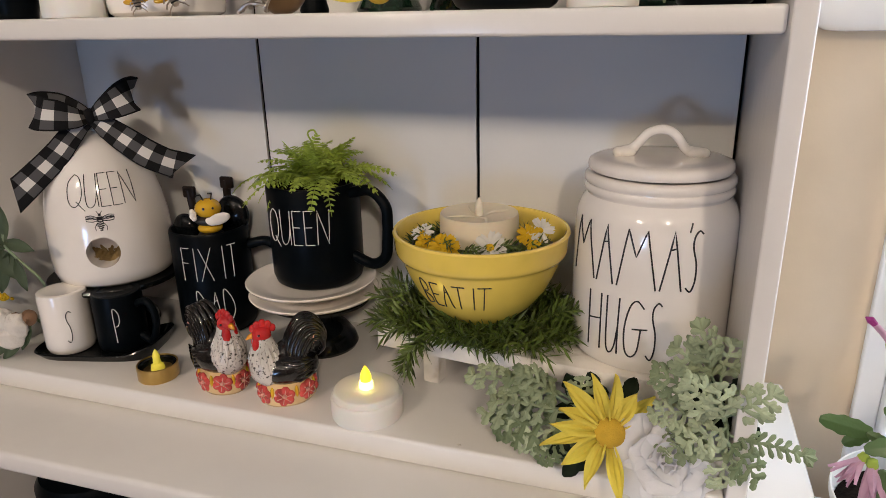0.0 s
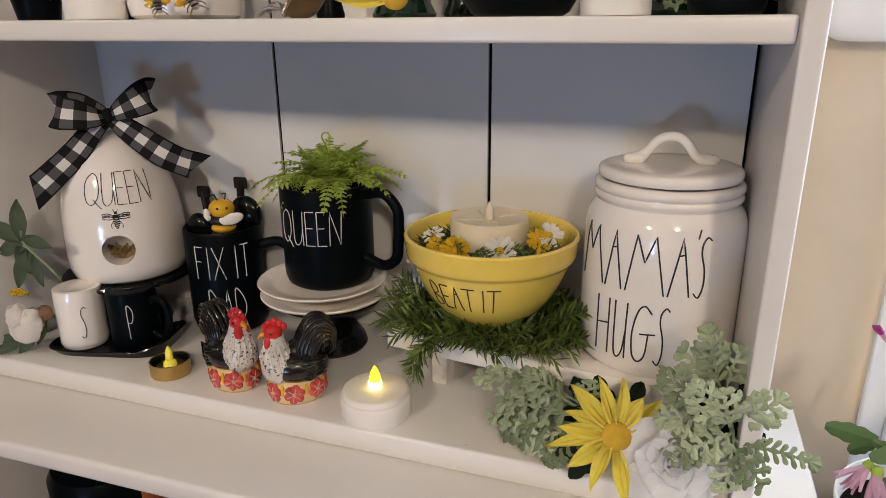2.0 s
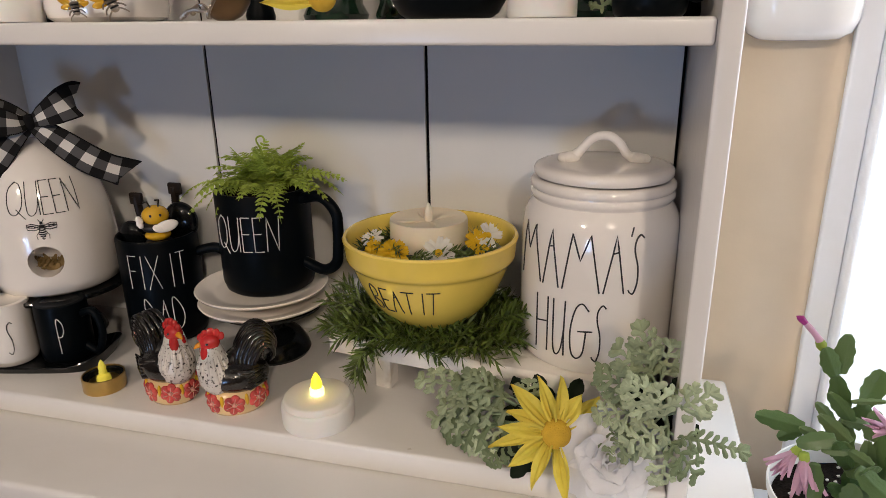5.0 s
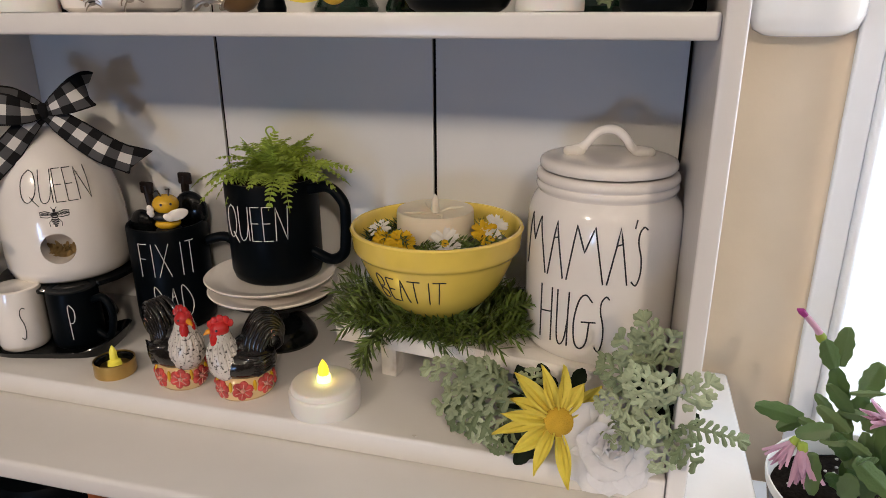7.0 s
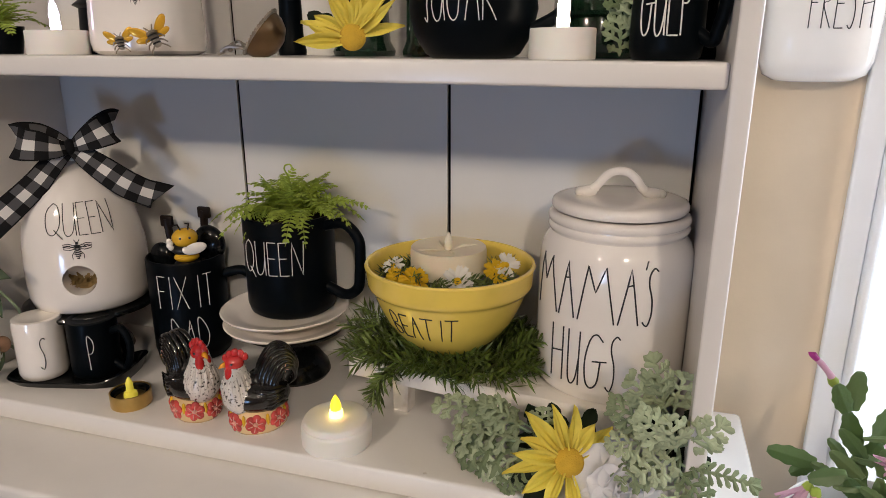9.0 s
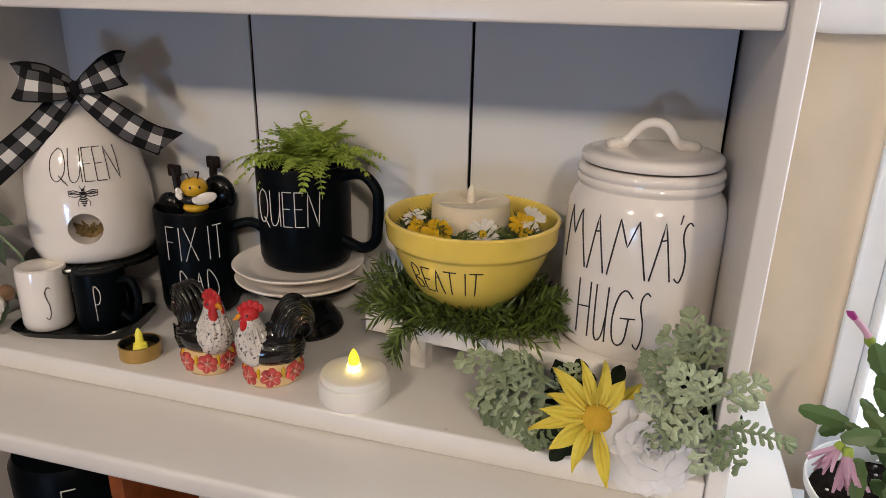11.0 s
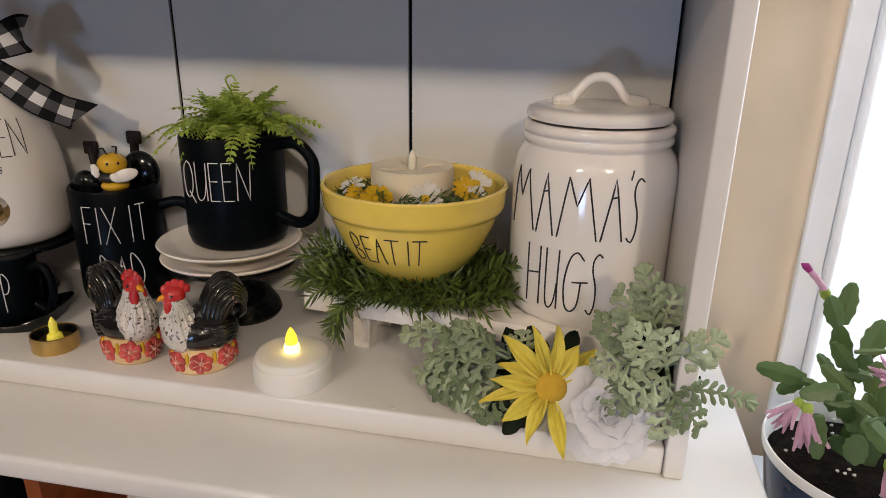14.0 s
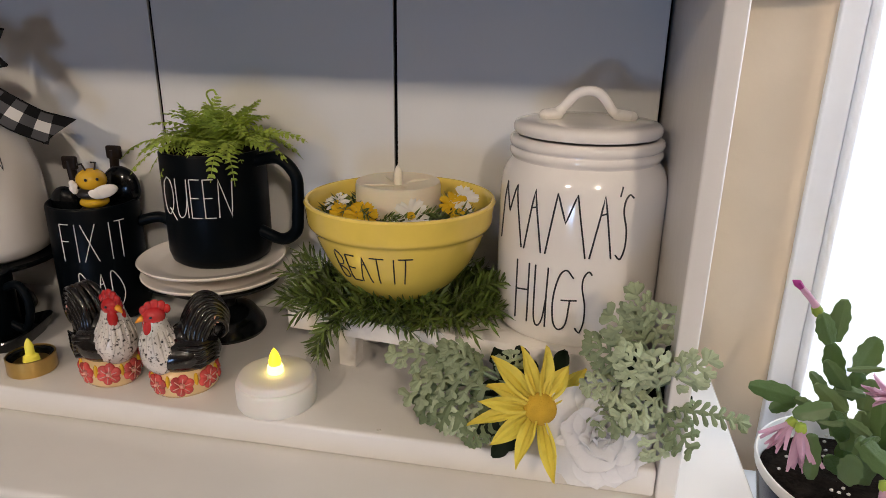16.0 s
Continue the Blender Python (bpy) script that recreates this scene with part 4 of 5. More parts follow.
rose = thing("white_rose", "white fabric rose hanging over the shelf edge", "flower", Matrix.Translation((0.0590, 0.4735, 0.0225)) @ Matrix.Rotation(radians(8), 4, "Z") @ Matrix.Rotation(radians(64), 4, "X") @ Matrix.Diagonal((0.93, 0.93, 0.93, 1)))
WIDE = (0.30, 0.66, 0.92, 1.05, 1.04, 0.80, 0.30)
for ring, (spins, L, W0, lift, cup, curl) in enumerate((((10, 130, 250), 0.010, 0.012, 74, 0.55, -0.02), ((40, 165, 290), 0.014, 0.018, 62, 0.45, -0.10), ((0, 95, 200, 300), 0.019, 0.025, 46, 0.34, -0.22),
                                                       ((20, 80, 150, 262, 325), 0.026, 0.032, 24, 0.24, -0.22), ((188, 232, 140, 60, 350, 290), 0.036, 0.040, 2, 0.12, -0.12))):
    for sp in spins:
        place(part("petal", petal(L * rng.uniform(0.95, 1.08), W0, cup, curl, 8, 6, 0.05, 0.0, WIDE), "rose", rose), sp, lift + rng.uniform(-5, 5), 0.0012, rng.uniform(-10, 10))


def dusty_leaf(length, width, lobes):
    """A thick felted leaf cut into blunt paired lobes, each with rounded toes; grows along y, faces z, and arches back."""
    bm = bmesh.new()
    club = (0.75, 0.80, 1.0, 1.12, 1.0)
    up = Vector((0, 0, 1))
    arch = lambda y: 0.22 * length * math.sin(2.4 * y / length)
    gap = length * 0.72 / (lobes - 1)
    for k in range(5):
        y0, y1 = length * 0.17 * k, length * (0.17 * k + 0.21)
        blade(bm, (0, y0, arch(y0)), (0, y1 - y0, arch(y1) - arch(y0)), up, y1 - y0, 0.0040, 0, 2, (1.0, 1.0), -0.3)
    for i in range(lobes):
        g = i / (lobes - 1)
        w = width / 2 * (1 - 0.45 * g * g) * (0.7 if i == 0 else 1) * rng.uniform(0.9, 1.1)
        fat = min(gap * 0.56, 0.0054)
        for q in (-1, 1):
            y = length * (0.12 + 0.70 * g) + q * 0.12 * gap
            way = Vector((q, 0.55 + rng.uniform(-0.12, 0.18), rng.uniform(-0.10, 0.55))).normalized()
            p = Vector((0, y, arch(y) + 0.0003))
            blade(bm, p, way, up, w, fat, -0.42, 6, club, -0.45)
            if w > 0.009:
                for at, turn, ln in ((0.42, 0.95, 0.36), (0.50, -0.95, 0.36), (0.78, 0.8, 0.26)):
                    toe = Matrix.Rotation(turn * q, 3, "Z") @ way
                    at_p = p + way * w * at - up * 0.42 * w * at * at
                    blade(bm, at_p + Vector((0, 0, 0.0002)), toe - up * 0.35, up, w * ln + 0.0012, fat * 0.66, -0.3, 4, club, -0.4)
    for turn in (-0.7, 0.0, 0.7):
        blade(bm, (0, length * 0.83, arch(length * 0.83)), Matrix.Rotation(turn, 3, "Z") @ Vector((0, 1, -0.25)), up, length * 0.17, 0.0046, -0.2, 4, club, -0.4)
    bmesh.ops.recalc_face_normals(bm, faces=bm.faces)
    return bm


dusty_kinds = [finish("leaf", dusty_leaf(L, w, n), "dusty") for L, w, n in ((0.040, 0.032, 5), (0.044, 0.034, 5), (0.034, 0.029, 4), (0.052, 0.019, 8), (0.048, 0.027, 6))]
vary_by_object(M["dusty"], (0.065, 0.10, 0.035), 0.80)
DUSTY = (0.040, 0.044, 0.034, 0.052, 0.048)


def bunch(label, at, leaves):
    """Leaves of one root: each has its start, its tip, its kind and the way its felted face looks."""
    ob = thing("dusty_miller", label, "foliage", (*at,), "dusty miller sprays")
    for start, tip, kind, face in leaves:
        p, d = Vector(start), Vector(tip) - Vector(start)
        ahead, n = d.normalized(), Vector(face)
        n = (n - ahead * n.dot(ahead)).normalized()
        leaf = new("leaf", dusty_kinds[kind])
        leaf.parent = ob
        k = d.length / DUSTY[kind]
        leaf.matrix_basis = Matrix.Translation(p) @ Matrix((ahead.cross(n), ahead, n)).transposed().to_4x4() @ Matrix.Diagonal((0.5 + 0.5 * k, k, k, 1))
        part("stem", tube(smooth_line([(0, 0, 0), p * 0.55 + Vector((0, 0.003, -0.002)), p, p + d * 0.35], 4), 0.0010, 6), "stem", ob)
    # near-black leaves added behind the spray as the shade between its leaves
    for k, (start, tip, kind, face) in enumerate(leaves[::2]):
        a = math.atan2(tip[2], tip[0]) + 0.35
        dark = part("inner_leaf", petal(0.026, 0.018, 0.15, 0.1, 10, 4, pts=(0.3, 0.85, 0.6, 1.0, 0.7, 0.9, 0.5, 0.1)), "darkleaf", ob, "near-black leaf added as shade inside the spray")
        dark.matrix_basis = pose(0.004 * math.cos(a), 0.006, 0.004 * math.sin(a)) @ Matrix.Rotation(radians(90) - a, 4, "Y") @ Matrix.Rotation(radians(90), 4, "X")
    return ob


V = (-0.10, -0.85, 0.50)
bunch("grey-green dusty miller spray standing in the shelf corner", (0.092, 0.486, 0.056), (
    ((-0.010, 0.004, 0.018), (-0.026, 0.002, 0.067), 4, (0.3, -0.9, 0.2)), ((-0.004, 0.008, 0.020), (0.004, 0.010, 0.050), 2, (-0.4, -0.9, 0.3)), ((0.002, -0.006, 0.002), (0.031, -0.014, 0.031), 1, V),
    ((0.004, -0.010, -0.010), (0.052, -0.020, -0.012), 3, (0.1, -0.8, 0.6)), ((0.002, -0.012, -0.010), (-0.004, -0.016, -0.046), 1, (0.3, -0.9, 0.2)),
    ((-0.016, 0.0, 0.010), (-0.050, -0.002, 0.024), 0, (-0.1, -0.8, 0.6)), ((-0.014, -0.006, 0.0), (-0.048, -0.010, -0.006), 1, (-0.2, -0.7, 0.7)), ((-0.010, -0.010, -0.008), (-0.036, -0.014, -0.030), 2, (-0.4, -0.8, 0.3)),
    ((-0.006, -0.014, 0.004), (-0.032, -0.016, 0.030), 0, (0.1, -0.8, 0.6)), ((-0.010, 0.0, 0.024), (-0.038, 0.002, 0.046), 2, (-0.3, -0.8, 0.5)), ((0.002, -0.014, -0.012), (0.020, -0.018, -0.036), 2, (0.5, -0.8, 0.2)),
    ((-0.002, -0.016, 0.004), (-0.010, -0.018, 0.034), 2, V), ((0.0, -0.012, -0.004), (-0.026, -0.020, -0.018), 2, (0.0, -0.8, 0.6))))
L0 = (-0.2, -0.55, 0.80)
bunch("grey-green dusty miller spray lying flat on the shelf", (0.004, 0.488, 0.040), (
    ((-0.030, 0.010, 0.004), (-0.092, 0.018, 0.000), 4, (-0.1, -0.6, 0.8)), ((-0.016, 0.008, 0.006), (-0.062, 0.008, 0.010), 1, L0), ((-0.012, -0.004, 0.0), (-0.070, 0.004, -0.012), 4, L0), ((-0.012, -0.006, -0.006), (-0.066, 0.004, -0.028), 0, (-0.2, -0.8, 0.5)),
    ((-0.008, -0.010, -0.010), (-0.028, -0.018, -0.036), 1, (-0.4, -0.9, 0.2)), ((-0.014, -0.008, -0.010), (-0.048, -0.008, -0.030), 0, (-0.3, -0.8, 0.4)), ((-0.006, 0.004, 0.006), (-0.004, 0.006, 0.026), 2, (0.2, -0.8, 0.5)),
    ((-0.020, 0.004, 0.006), (-0.052, 0.0, 0.022), 0, L0), ((-0.036, 0.006, -0.006), (-0.074, 0.000, -0.022), 2, L0)))


def daisy(label, m, size, mat, n, group):
    ob = thing("daisy", label, "flower", m, group)
    part("centre", ball(0.26 * size, 0.26 * size, 0.16 * size, (0, 0, 0.05 * size), 14), "petal", ob)
    for i in range(n):
        place(part("petal", petal(size * rng.uniform(0.85, 1.05), size * 0.42, 0.25, rng.uniform(-0.25, 0.05), 4, 3, 0.1, 0, (0.5, 0.8, 1.0, 0.95, 0.6)), mat, ob), i * 360 / n + rng.uniform(-6, 6), rng.uniform(4, 26), 0.12 * size, rng.uniform(-12, 12))
    part("sepal", lathe([(0, -0.006), (0.0012, -0.006), (0.0016, -0.002), (0.20 * size, 0), (0, 0.001)], 12), "needle", ob)
    return ob


for label, x, y, z, rz, rx, size, mat, n in (
        ("white artificial daisy in the bowl", -0.142, 0.567, 0.1345, -25, 35, 0.0095, "daisy", 11), ("small orange artificial daisy in the bowl", -0.133, 0.548, 0.1315, -10, 60, 0.0085, "petal", 13),
        ("yellow artificial daisy in the bowl", -0.113, 0.538, 0.1335, 20, 44, 0.0120, "petal", 15), ("white artificial daisy in the bowl with a yellow centre", -0.078, 0.541, 0.1355, 10, 46, 0.0132, "daisy", 11),
        ("orange artificial daisy at the back of the bowl", -0.054, 0.570, 0.1365, 30, 48, 0.0105, "petal", 13), ("white artificial daisy at the back of the bowl", -0.047, 0.578, 0.1405, 30, 40, 0.0110, "daisy", 11)):
    daisy(label, pose(x, y, z, rx, 0, rz), size, mat, n, "daisies in the bowl")
filler = thing("greenery", "dark green artificial leaves filling the bowl", "foliage", (BX, BY, 0.1225))
for i in range(46):
    a = i * 0.36
    ob = new("sprig", kinds[i % 4])
    ob.parent = filler
    ob.matrix_basis = Matrix.Rotation(a, 4, "Z") @ Matrix.Translation((0, 0.044, rng.uniform(-0.002, 0.010))) @ Matrix.Rotation(radians(rng.uniform(50, 130)), 4, "Z") @ Matrix.Rotation(radians(rng.uniform(-6, 22)), 4, "X") @ Matrix.Diagonal((0.64, 0.64, 0.64, 1))
part("moss", lathe([(0, -0.05), (0.052, -0.012), (0.062, -0.002), (0.050, 0.003), (0, 0.002)], 40), "darkwood", filler, "dark moss bed")

# ---------------------------------------------------------------- figurines (each a single casting)
def rooster(label, m, t):
    """Head towards -x for t = 1, the tail opposite."""
    bits = [(lathe([(0, 0), (0.0205, 0), (0.0228, 0.003), (0.0226, 0.010), (0.0205, 0.017), (0.013, 0.022), (0, 0.023)], 40, 0.82), "roobase")]
    for i in range(7):
        a = i * 2 * math.pi / 7 - 1.75
        c = Vector((0.0216 * math.cos(a), 0.0178 * math.sin(a), 0.0098 + 0.0012 * (i % 2)))
        turn = Matrix.Rotation(math.atan2(math.sin(a) / 0.82, math.cos(a)), 3, "Z")
        fl = bmesh.new()
        for k in range(6):
            b = k * math.pi / 3 + 0.3
            ball(0.0020, 0.0036, 0.0036, c + turn @ Vector((0, 0.0050 * math.cos(b), 0.0050 * math.sin(b))), 10, fl, turn)
        veins = bmesh.new()
        for k in range(6):
            b = k * math.pi / 3 + 0.3
            way = Vector((0, math.cos(b), math.sin(b)))
            tube([c + turn @ (way * 0.002 + Vector((0.0020, 0, 0))), c + turn @ (way * 0.0062 + Vector((0.0018, 0, 0)))], 0.0004, 5, veins)
        bits += [(fl, "rooflower"), (veins, "roopink"), (ball(0.0032, 0.0017, 0.0017, c, 8, None, turn), "roopink")]
        g = a + math.pi / 7
        bits.append((ball(0.0016, 0.0016, 0.0052, (0.0216 * math.cos(g), 0.0178 * math.sin(g), 0.0125), 8), "beeyellow"))
    bits.append((ball(0.0245, 0.0192, 0.0150, (0.002 * t, -0.001, 0.0285), 26), "rooblack"))
    bits.append((ball(0.0150, 0.0130, 0.0120, (0.006 * t, 0.0, 0.0380), 22), "rooblack"))
    # the breast and neck swell out of the body and taper to the head
    neck = smooth_line([(-0.0090 * t, -0.002, 0.0230), (-0.0132 * t, -0.003, 0.0310), (-0.0146 * t, -0.003, 0.0400), (-0.0150 * t, -0.003, 0.0490), (-0.0154 * t, -0.003, 0.0580)], 5)
    bits.append((tube(neck, [float(np.interp(k / (len(neck) - 1), (0, 0.25, 0.5, 0.75, 1), (0.0130, 0.0152, 0.0128, 0.0098, 0.0072))) for k in range(len(neck))], 22, None, 0.92), "roowhite"))
    quills = bmesh.new()
    for k in range(16):
        b = k * 2 * math.pi / 16
        o = Vector((math.cos(b), math.sin(b), 0))
        tube([Vector((-0.0150 * t, -0.003, 0.050)) + o * 0.0088, Vector((-0.0145 * t, -0.003, 0.040)) + o * 0.0121, Vector((-0.0124 * t, -0.003, 0.0285 + 0.003 * (k % 2))) + o * 0.0146], [0.0006, 0.0018, 0.0005], 6, quills, 0.6)
    bits.append((quills, "roowhite"))
    hx = -0.0158 * t
    bits.append((ball(0.0078, 0.0070, 0.0072, (hx, -0.0036, 0.0588), 16), "roored"))
    comb = bmesh.new()
    for dx, dz, r in ((-0.0058, 0.0648, 0.0028), (-0.0025, 0.0668, 0.0032), (0.0015, 0.0676, 0.0034), (0.0055, 0.0664, 0.0032), (0.0088, 0.0638, 0.0027)):
        ball(r, 0.0024, r * 1.25, (hx + dx * t, -0.0034, dz - 0.0008), 10, comb)
    bits.append((comb, "roored"))
    wat = ball(0.0040, 0.0036, 0.0072, (hx - 0.0038 * t, -0.0076, 0.0515), 12)
    ball(0.0038, 0.0034, 0.0068, (hx - 0.0044 * t, -0.0010, 0.0515), 12, wat)
    bits.append((wat, "roored"))
    bits.append((tube([(hx - 0.0060 * t, -0.0046, 0.0592), (hx - 0.0090 * t, -0.0050, 0.0584), (hx - 0.0118 * t, -0.0054, 0.0566)], [0.0026, 0.0019, 0.0004], 10), "orange"))
    eyes = ball(0.0010, 0.0008, 0.0010, (hx - 0.0020 * t, -0.0102, 0.0606), 8)
    for dx, dz in ((0.003, 0.043), (-0.001, 0.040), (0.006, 0.0385), (0.002, 0.035), (0.008, 0.034)):
        ball(0.0011, 0.0010, 0.0013, (hx + dx * t, -0.0128 - 0.26 * (0.044 - dz), dz), 8, eyes)
    bits.append((eyes, "ink"))
    # a thick upright plume that curls over, ridged by its feathers
    core = smooth_line([(0.008 * t, 0, 0.028), (0.0120 * t, 0, 0.042), (0.0180 * t, 0, 0.054), (0.0250 * t, 0, 0.0560), (0.0300 * t, 0, 0.0480)], 5)
    bits.append((tube(core, [float(np.interp(k / (len(core) - 1), (0, 0.3, 0.6, 0.85, 1), (0.0165, 0.0138, 0.0112, 0.0076, 0.0020))) for k in range(len(core))], 16, None, 0.66), "rooblack"))
    tail = bmesh.new()
    for y0 in (-0.0088, -0.0045, 0.0008, 0.0066):
        for k in range(5):
            g = k / 4
            line = smooth_line([((0.0060 + 0.006 * g) * t, y0 * 1.2, 0.032), ((0.0030 + 0.012 * g) * t, y0 * 1.1, 0.046 - 0.005 * g), ((0.0130 + 0.009 * g) * t, y0, 0.0640 - 0.0130 * g), ((0.0240 + 0.004 * g) * t, y0 * 0.8, 0.0648 - 0.0150 * g), ((0.0325 - 0.002 * g) * t, y0 * 0.5, 0.0530 - 0.0130 * g), ((0.0315 - 0.006 * g) * t, y0 * 0.4, 0.0420 - 0.0080 * g)], 4)
            tube(line, [0.0029 - 0.0023 * (n / (len(line) - 1)) ** 3 for n in range(len(line))], 8, tail)
    bits.append((tail, "rooblack"))
    wing = bmesh.new()
    for k in range(5):
        tube([(-0.004 * t, -0.0150, 0.037 - 0.003 * k), (0.009 * t, -0.0180, 0.035 - 0.003 * k), (0.023 * t, -0.0130, 0.036 - 0.0028 * k)], [0.0020, 0.0029, 0.0006], 8, wing, 0.6)
    bits.append((wing, "rooblack"))
    plume = bmesh.new()
    for k in range(7):
        c = Vector(((0.009 + 0.0022 * k) * t, -0.0105, 0.0425 + 0.0014 * k))
        tube([c, c + Vector((0.0010 * t, 0, 0.0036))], 0.0004, 5, plume)
        tube([c, c + Vector((0.0030 * t, 0, -0.0014))], 0.0004, 5, plume)
    bits.append((plume, "roopink"))
    return joined("rooster_figurine", bits, label, "figurine", m, "rooster shakers")


rooster("glossy ceramic rooster shaker with red flowers on its base", pose(-0.2455, 0.5060, 0, 0, 0, 36) @ Matrix.Diagonal((1.05, 1.05, 1.06, 1)), 1)
rooster("glossy ceramic hen shaker with raised dark tail", pose(-0.3095, 0.5070, 0, 0, 0, -14) @ Matrix.Diagonal((1.05, 1.05, 1.09, 1)), -1)

# spoons and the bee standing in the mug
for i, (x, y, tx, ty, top, label) in enumerate(((-0.410, 0.630, -0.016, 0.006, 0.140, "dark wooden spoon standing in the mug"), (-0.388, 0.636, 0.002, 0.010, 0.150, "dark wooden spatula standing in the mug"))):
    sp = thing("wooden_spoon", label, "utensil", (x, y, 0.0105), "utensils in the mug")
    part("handle", tube([(0, 0, 0), (tx * 0.5, ty * 0.5, top * 0.5), (tx, ty, top - 0.012)], [0.003, 0.0035, 0.0042], 10, None, 0.6), "darkwood", sp)
    part("grip", box(tx - 0.0075, tx + 0.0075, ty - 0.0025, ty + 0.0025, top - 0.020, top - 0.0075, 0.002), "darkwood", sp)
ladle = thing("ladle", "glossy black ladle leaning in the mug", "utensil", (-0.376, 0.626, 0.0105), "utensils in the mug")
part("bowl", ball(0.0185, 0.009, 0.0195, (0.005, 0.004, 0.108), 24), "blackgloss", ladle)
part("handle", tube([(-0.004, 0, 0), (0.0, 0.003, 0.06), (0.003, 0.005, 0.092)], 0.0028, 8), "blackgloss", ladle)
bee = [(ball(0.0108, 0.0098, 0.0088, (0, 0, 0.0210), 20), "beeyellow"), (ball(0.0104, 0.0096, 0.0050, (0, 0, 0.0040), 20), "beeyellow"), (ball(0.0112, 0.0104, 0.0050, (0, 0, -0.0030), 20), "ink"), (ball(0.0118, 0.0104, 0.0052, (0, 0, 0.0110), 20), "ink")]
eye = ball(0.0010, 0.0008, 0.0012, (-0.004, -0.0092, 0.0228), 8)
ball(0.0010, 0.0008, 0.0012, (0.0035, -0.0095, 0.0228), 8, eye)
bee.append((eye, "ink"))
wings = ball(0.0095, 0.0016, 0.0050, (0.0070, -0.0115, 0.0135), 16, None, Matrix.Rotation(radians(-14), 3, "Y"))
ball(0.0050, 0.0016, 0.0034, (0.0010, -0.0118, 0.0120), 12, wings, Matrix.Rotation(radians(30), 3, "Y"))
for k in range(4):
    ball(0.0024, 0.0016, 0.0028, (-0.0118 - 0.0012 * (k % 2), -0.0060, 0.0150 + 0.0018 * k), 10, wings)
bee.append((wings, "plate"))
ant = tube([(-0.003, -0.003, 0.029), (-0.005, -0.006, 0.0345), (-0.008, -0.007, 0.0345)], 0.0007, 6)
tube([(0.003, -0.003, 0.029), (0.004, -0.006, 0.0350), (0.001, -0.008, 0.0355)], 0.0007, 6, ant)
bee.append((ant, "ink"))
bee.append((tube([(0.001, 0.002, -0.088), (0, 0, -0.002)], 0.002, 8), "darkwood"))
scoop = thing("measuring_scoop", "glossy black scoop leaning in the mug", "utensil", (-0.412, 0.612, 0.0105), "utensils in the mug")
part("bowl", ball(0.0135, 0.008, 0.0150, (-0.002, -0.003, 0.096), 22), "blackgloss", scoop)
part("handle", tube([(0.006, 0, 0), (0.002, -0.001, 0.05), (-0.001, -0.002, 0.084)], 0.0026, 8), "blackgloss", scoop)
joined("bee_figurine", bee, "glazed yellow and black bee figurine in the mug", "figurine", pose(-0.3800, 0.604, 0.1065, 0, 0, 40) @ Matrix.Diagonal((1.18, 1.18, 1.15, 1)))

# ---------------------------------------------------------------- dried stem beside the tray
stem = thing("cotton_stem", "artificial cotton stem with grey-green leaves", "dried stem", (-0.540, 0.512, 0.0))
part("stalk", tube(smooth_line([(0.0, 0.030, 0.001), (0.012, 0.020, 0.055), (0.030, 0.002, 0.077), (0.018, -0.005, 0.097), (0.007, -0.007, 0.111), (0.008, -0.007, 0.122)], 6), 0.0013, 8), "stem", stem)
part("stalk", tube(smooth_line([(0.0, 0.030, 0.001), (0.002, 0.010, 0.028), (0.010, -0.012, 0.034), (0.012, -0.020, 0.035)], 6), 0.0016, 8), "stem", stem)


def leaf_between(p, q, width, face, parent, curl):
    """One long leaf with a raised margin from p to q, its face turned towards face."""
    p, q = Vector(p), Vector(q)
    y = (q - p).normalized()
    z = (Vector(face) - y * Vector(face).dot(y)).normalized()
    m = Matrix.Translation(p) @ Matrix((y.cross(z), y, z)).transposed().to_4x4()
    return part("leaf", petal((q - p).length, width, 0.22, curl, 10, 6, pts=(0.12, 0.55, 0.9, 1.0, 0.9, 0.6, 0.05)), "eucalyptus", parent, "", m)


for p, q, w, curl in (((0.008, -0.007, 0.112), (0.010, -0.008, 0.152), 0.016, -0.10), ((0.010, -0.007, 0.115), (0.041, -0.012, 0.112), 0.012, -0.25), ((0.0, -0.006, 0.106), (0.020, -0.014, 0.082), 0.017, -0.15), ((0.010, -0.006, 0.104), (-0.010, -0.012, 0.062), 0.015, -0.12),
                      ((0.004, -0.007, 0.110), (-0.022, -0.012, 0.130), 0.015, -0.15), ((0.016, -0.006, 0.098), (0.030, -0.016, 0.072), 0.010, -0.20), ((0.006, -0.004, 0.108), (-0.026, -0.010, 0.098), 0.016, -0.10), ((0.020, -0.018, 0.026), (0.004, -0.034, 0.006), 0.012, -0.10),
                      ((0.006, -0.022, 0.014), (-0.024, -0.044, 0.006), 0.010, -0.05), ((0.0, -0.020, 0.016), (-0.034, -0.028, 0.012), 0.010, -0.12), ((0.024, -0.012, 0.036), (0.020, -0.026, 0.014), 0.010, -0.15)):
    leaf_between(p, q, w, (0.35, -0.80, 0.45), stem, curl)
for k in range(4):
    a = k * 1.57 + 0.4
    tuft = ball(0.0115, 0.0105, 0.0125, (0.008 + 0.0085 * math.cos(a), -0.024 + 0.003 * math.sin(a * 2), 0.034 + 0.0085 * math.sin(a)), 24)
    for v in tuft.verts:
        v.co += (v.co - Vector((0.008, -0.024, 0.034))).normalized() * 0.0035 * noise.noise(v.co * 160)
    part("cotton_boll", tuft, "cotton", stem, "fluffy white cotton")
husk = bmesh.new()
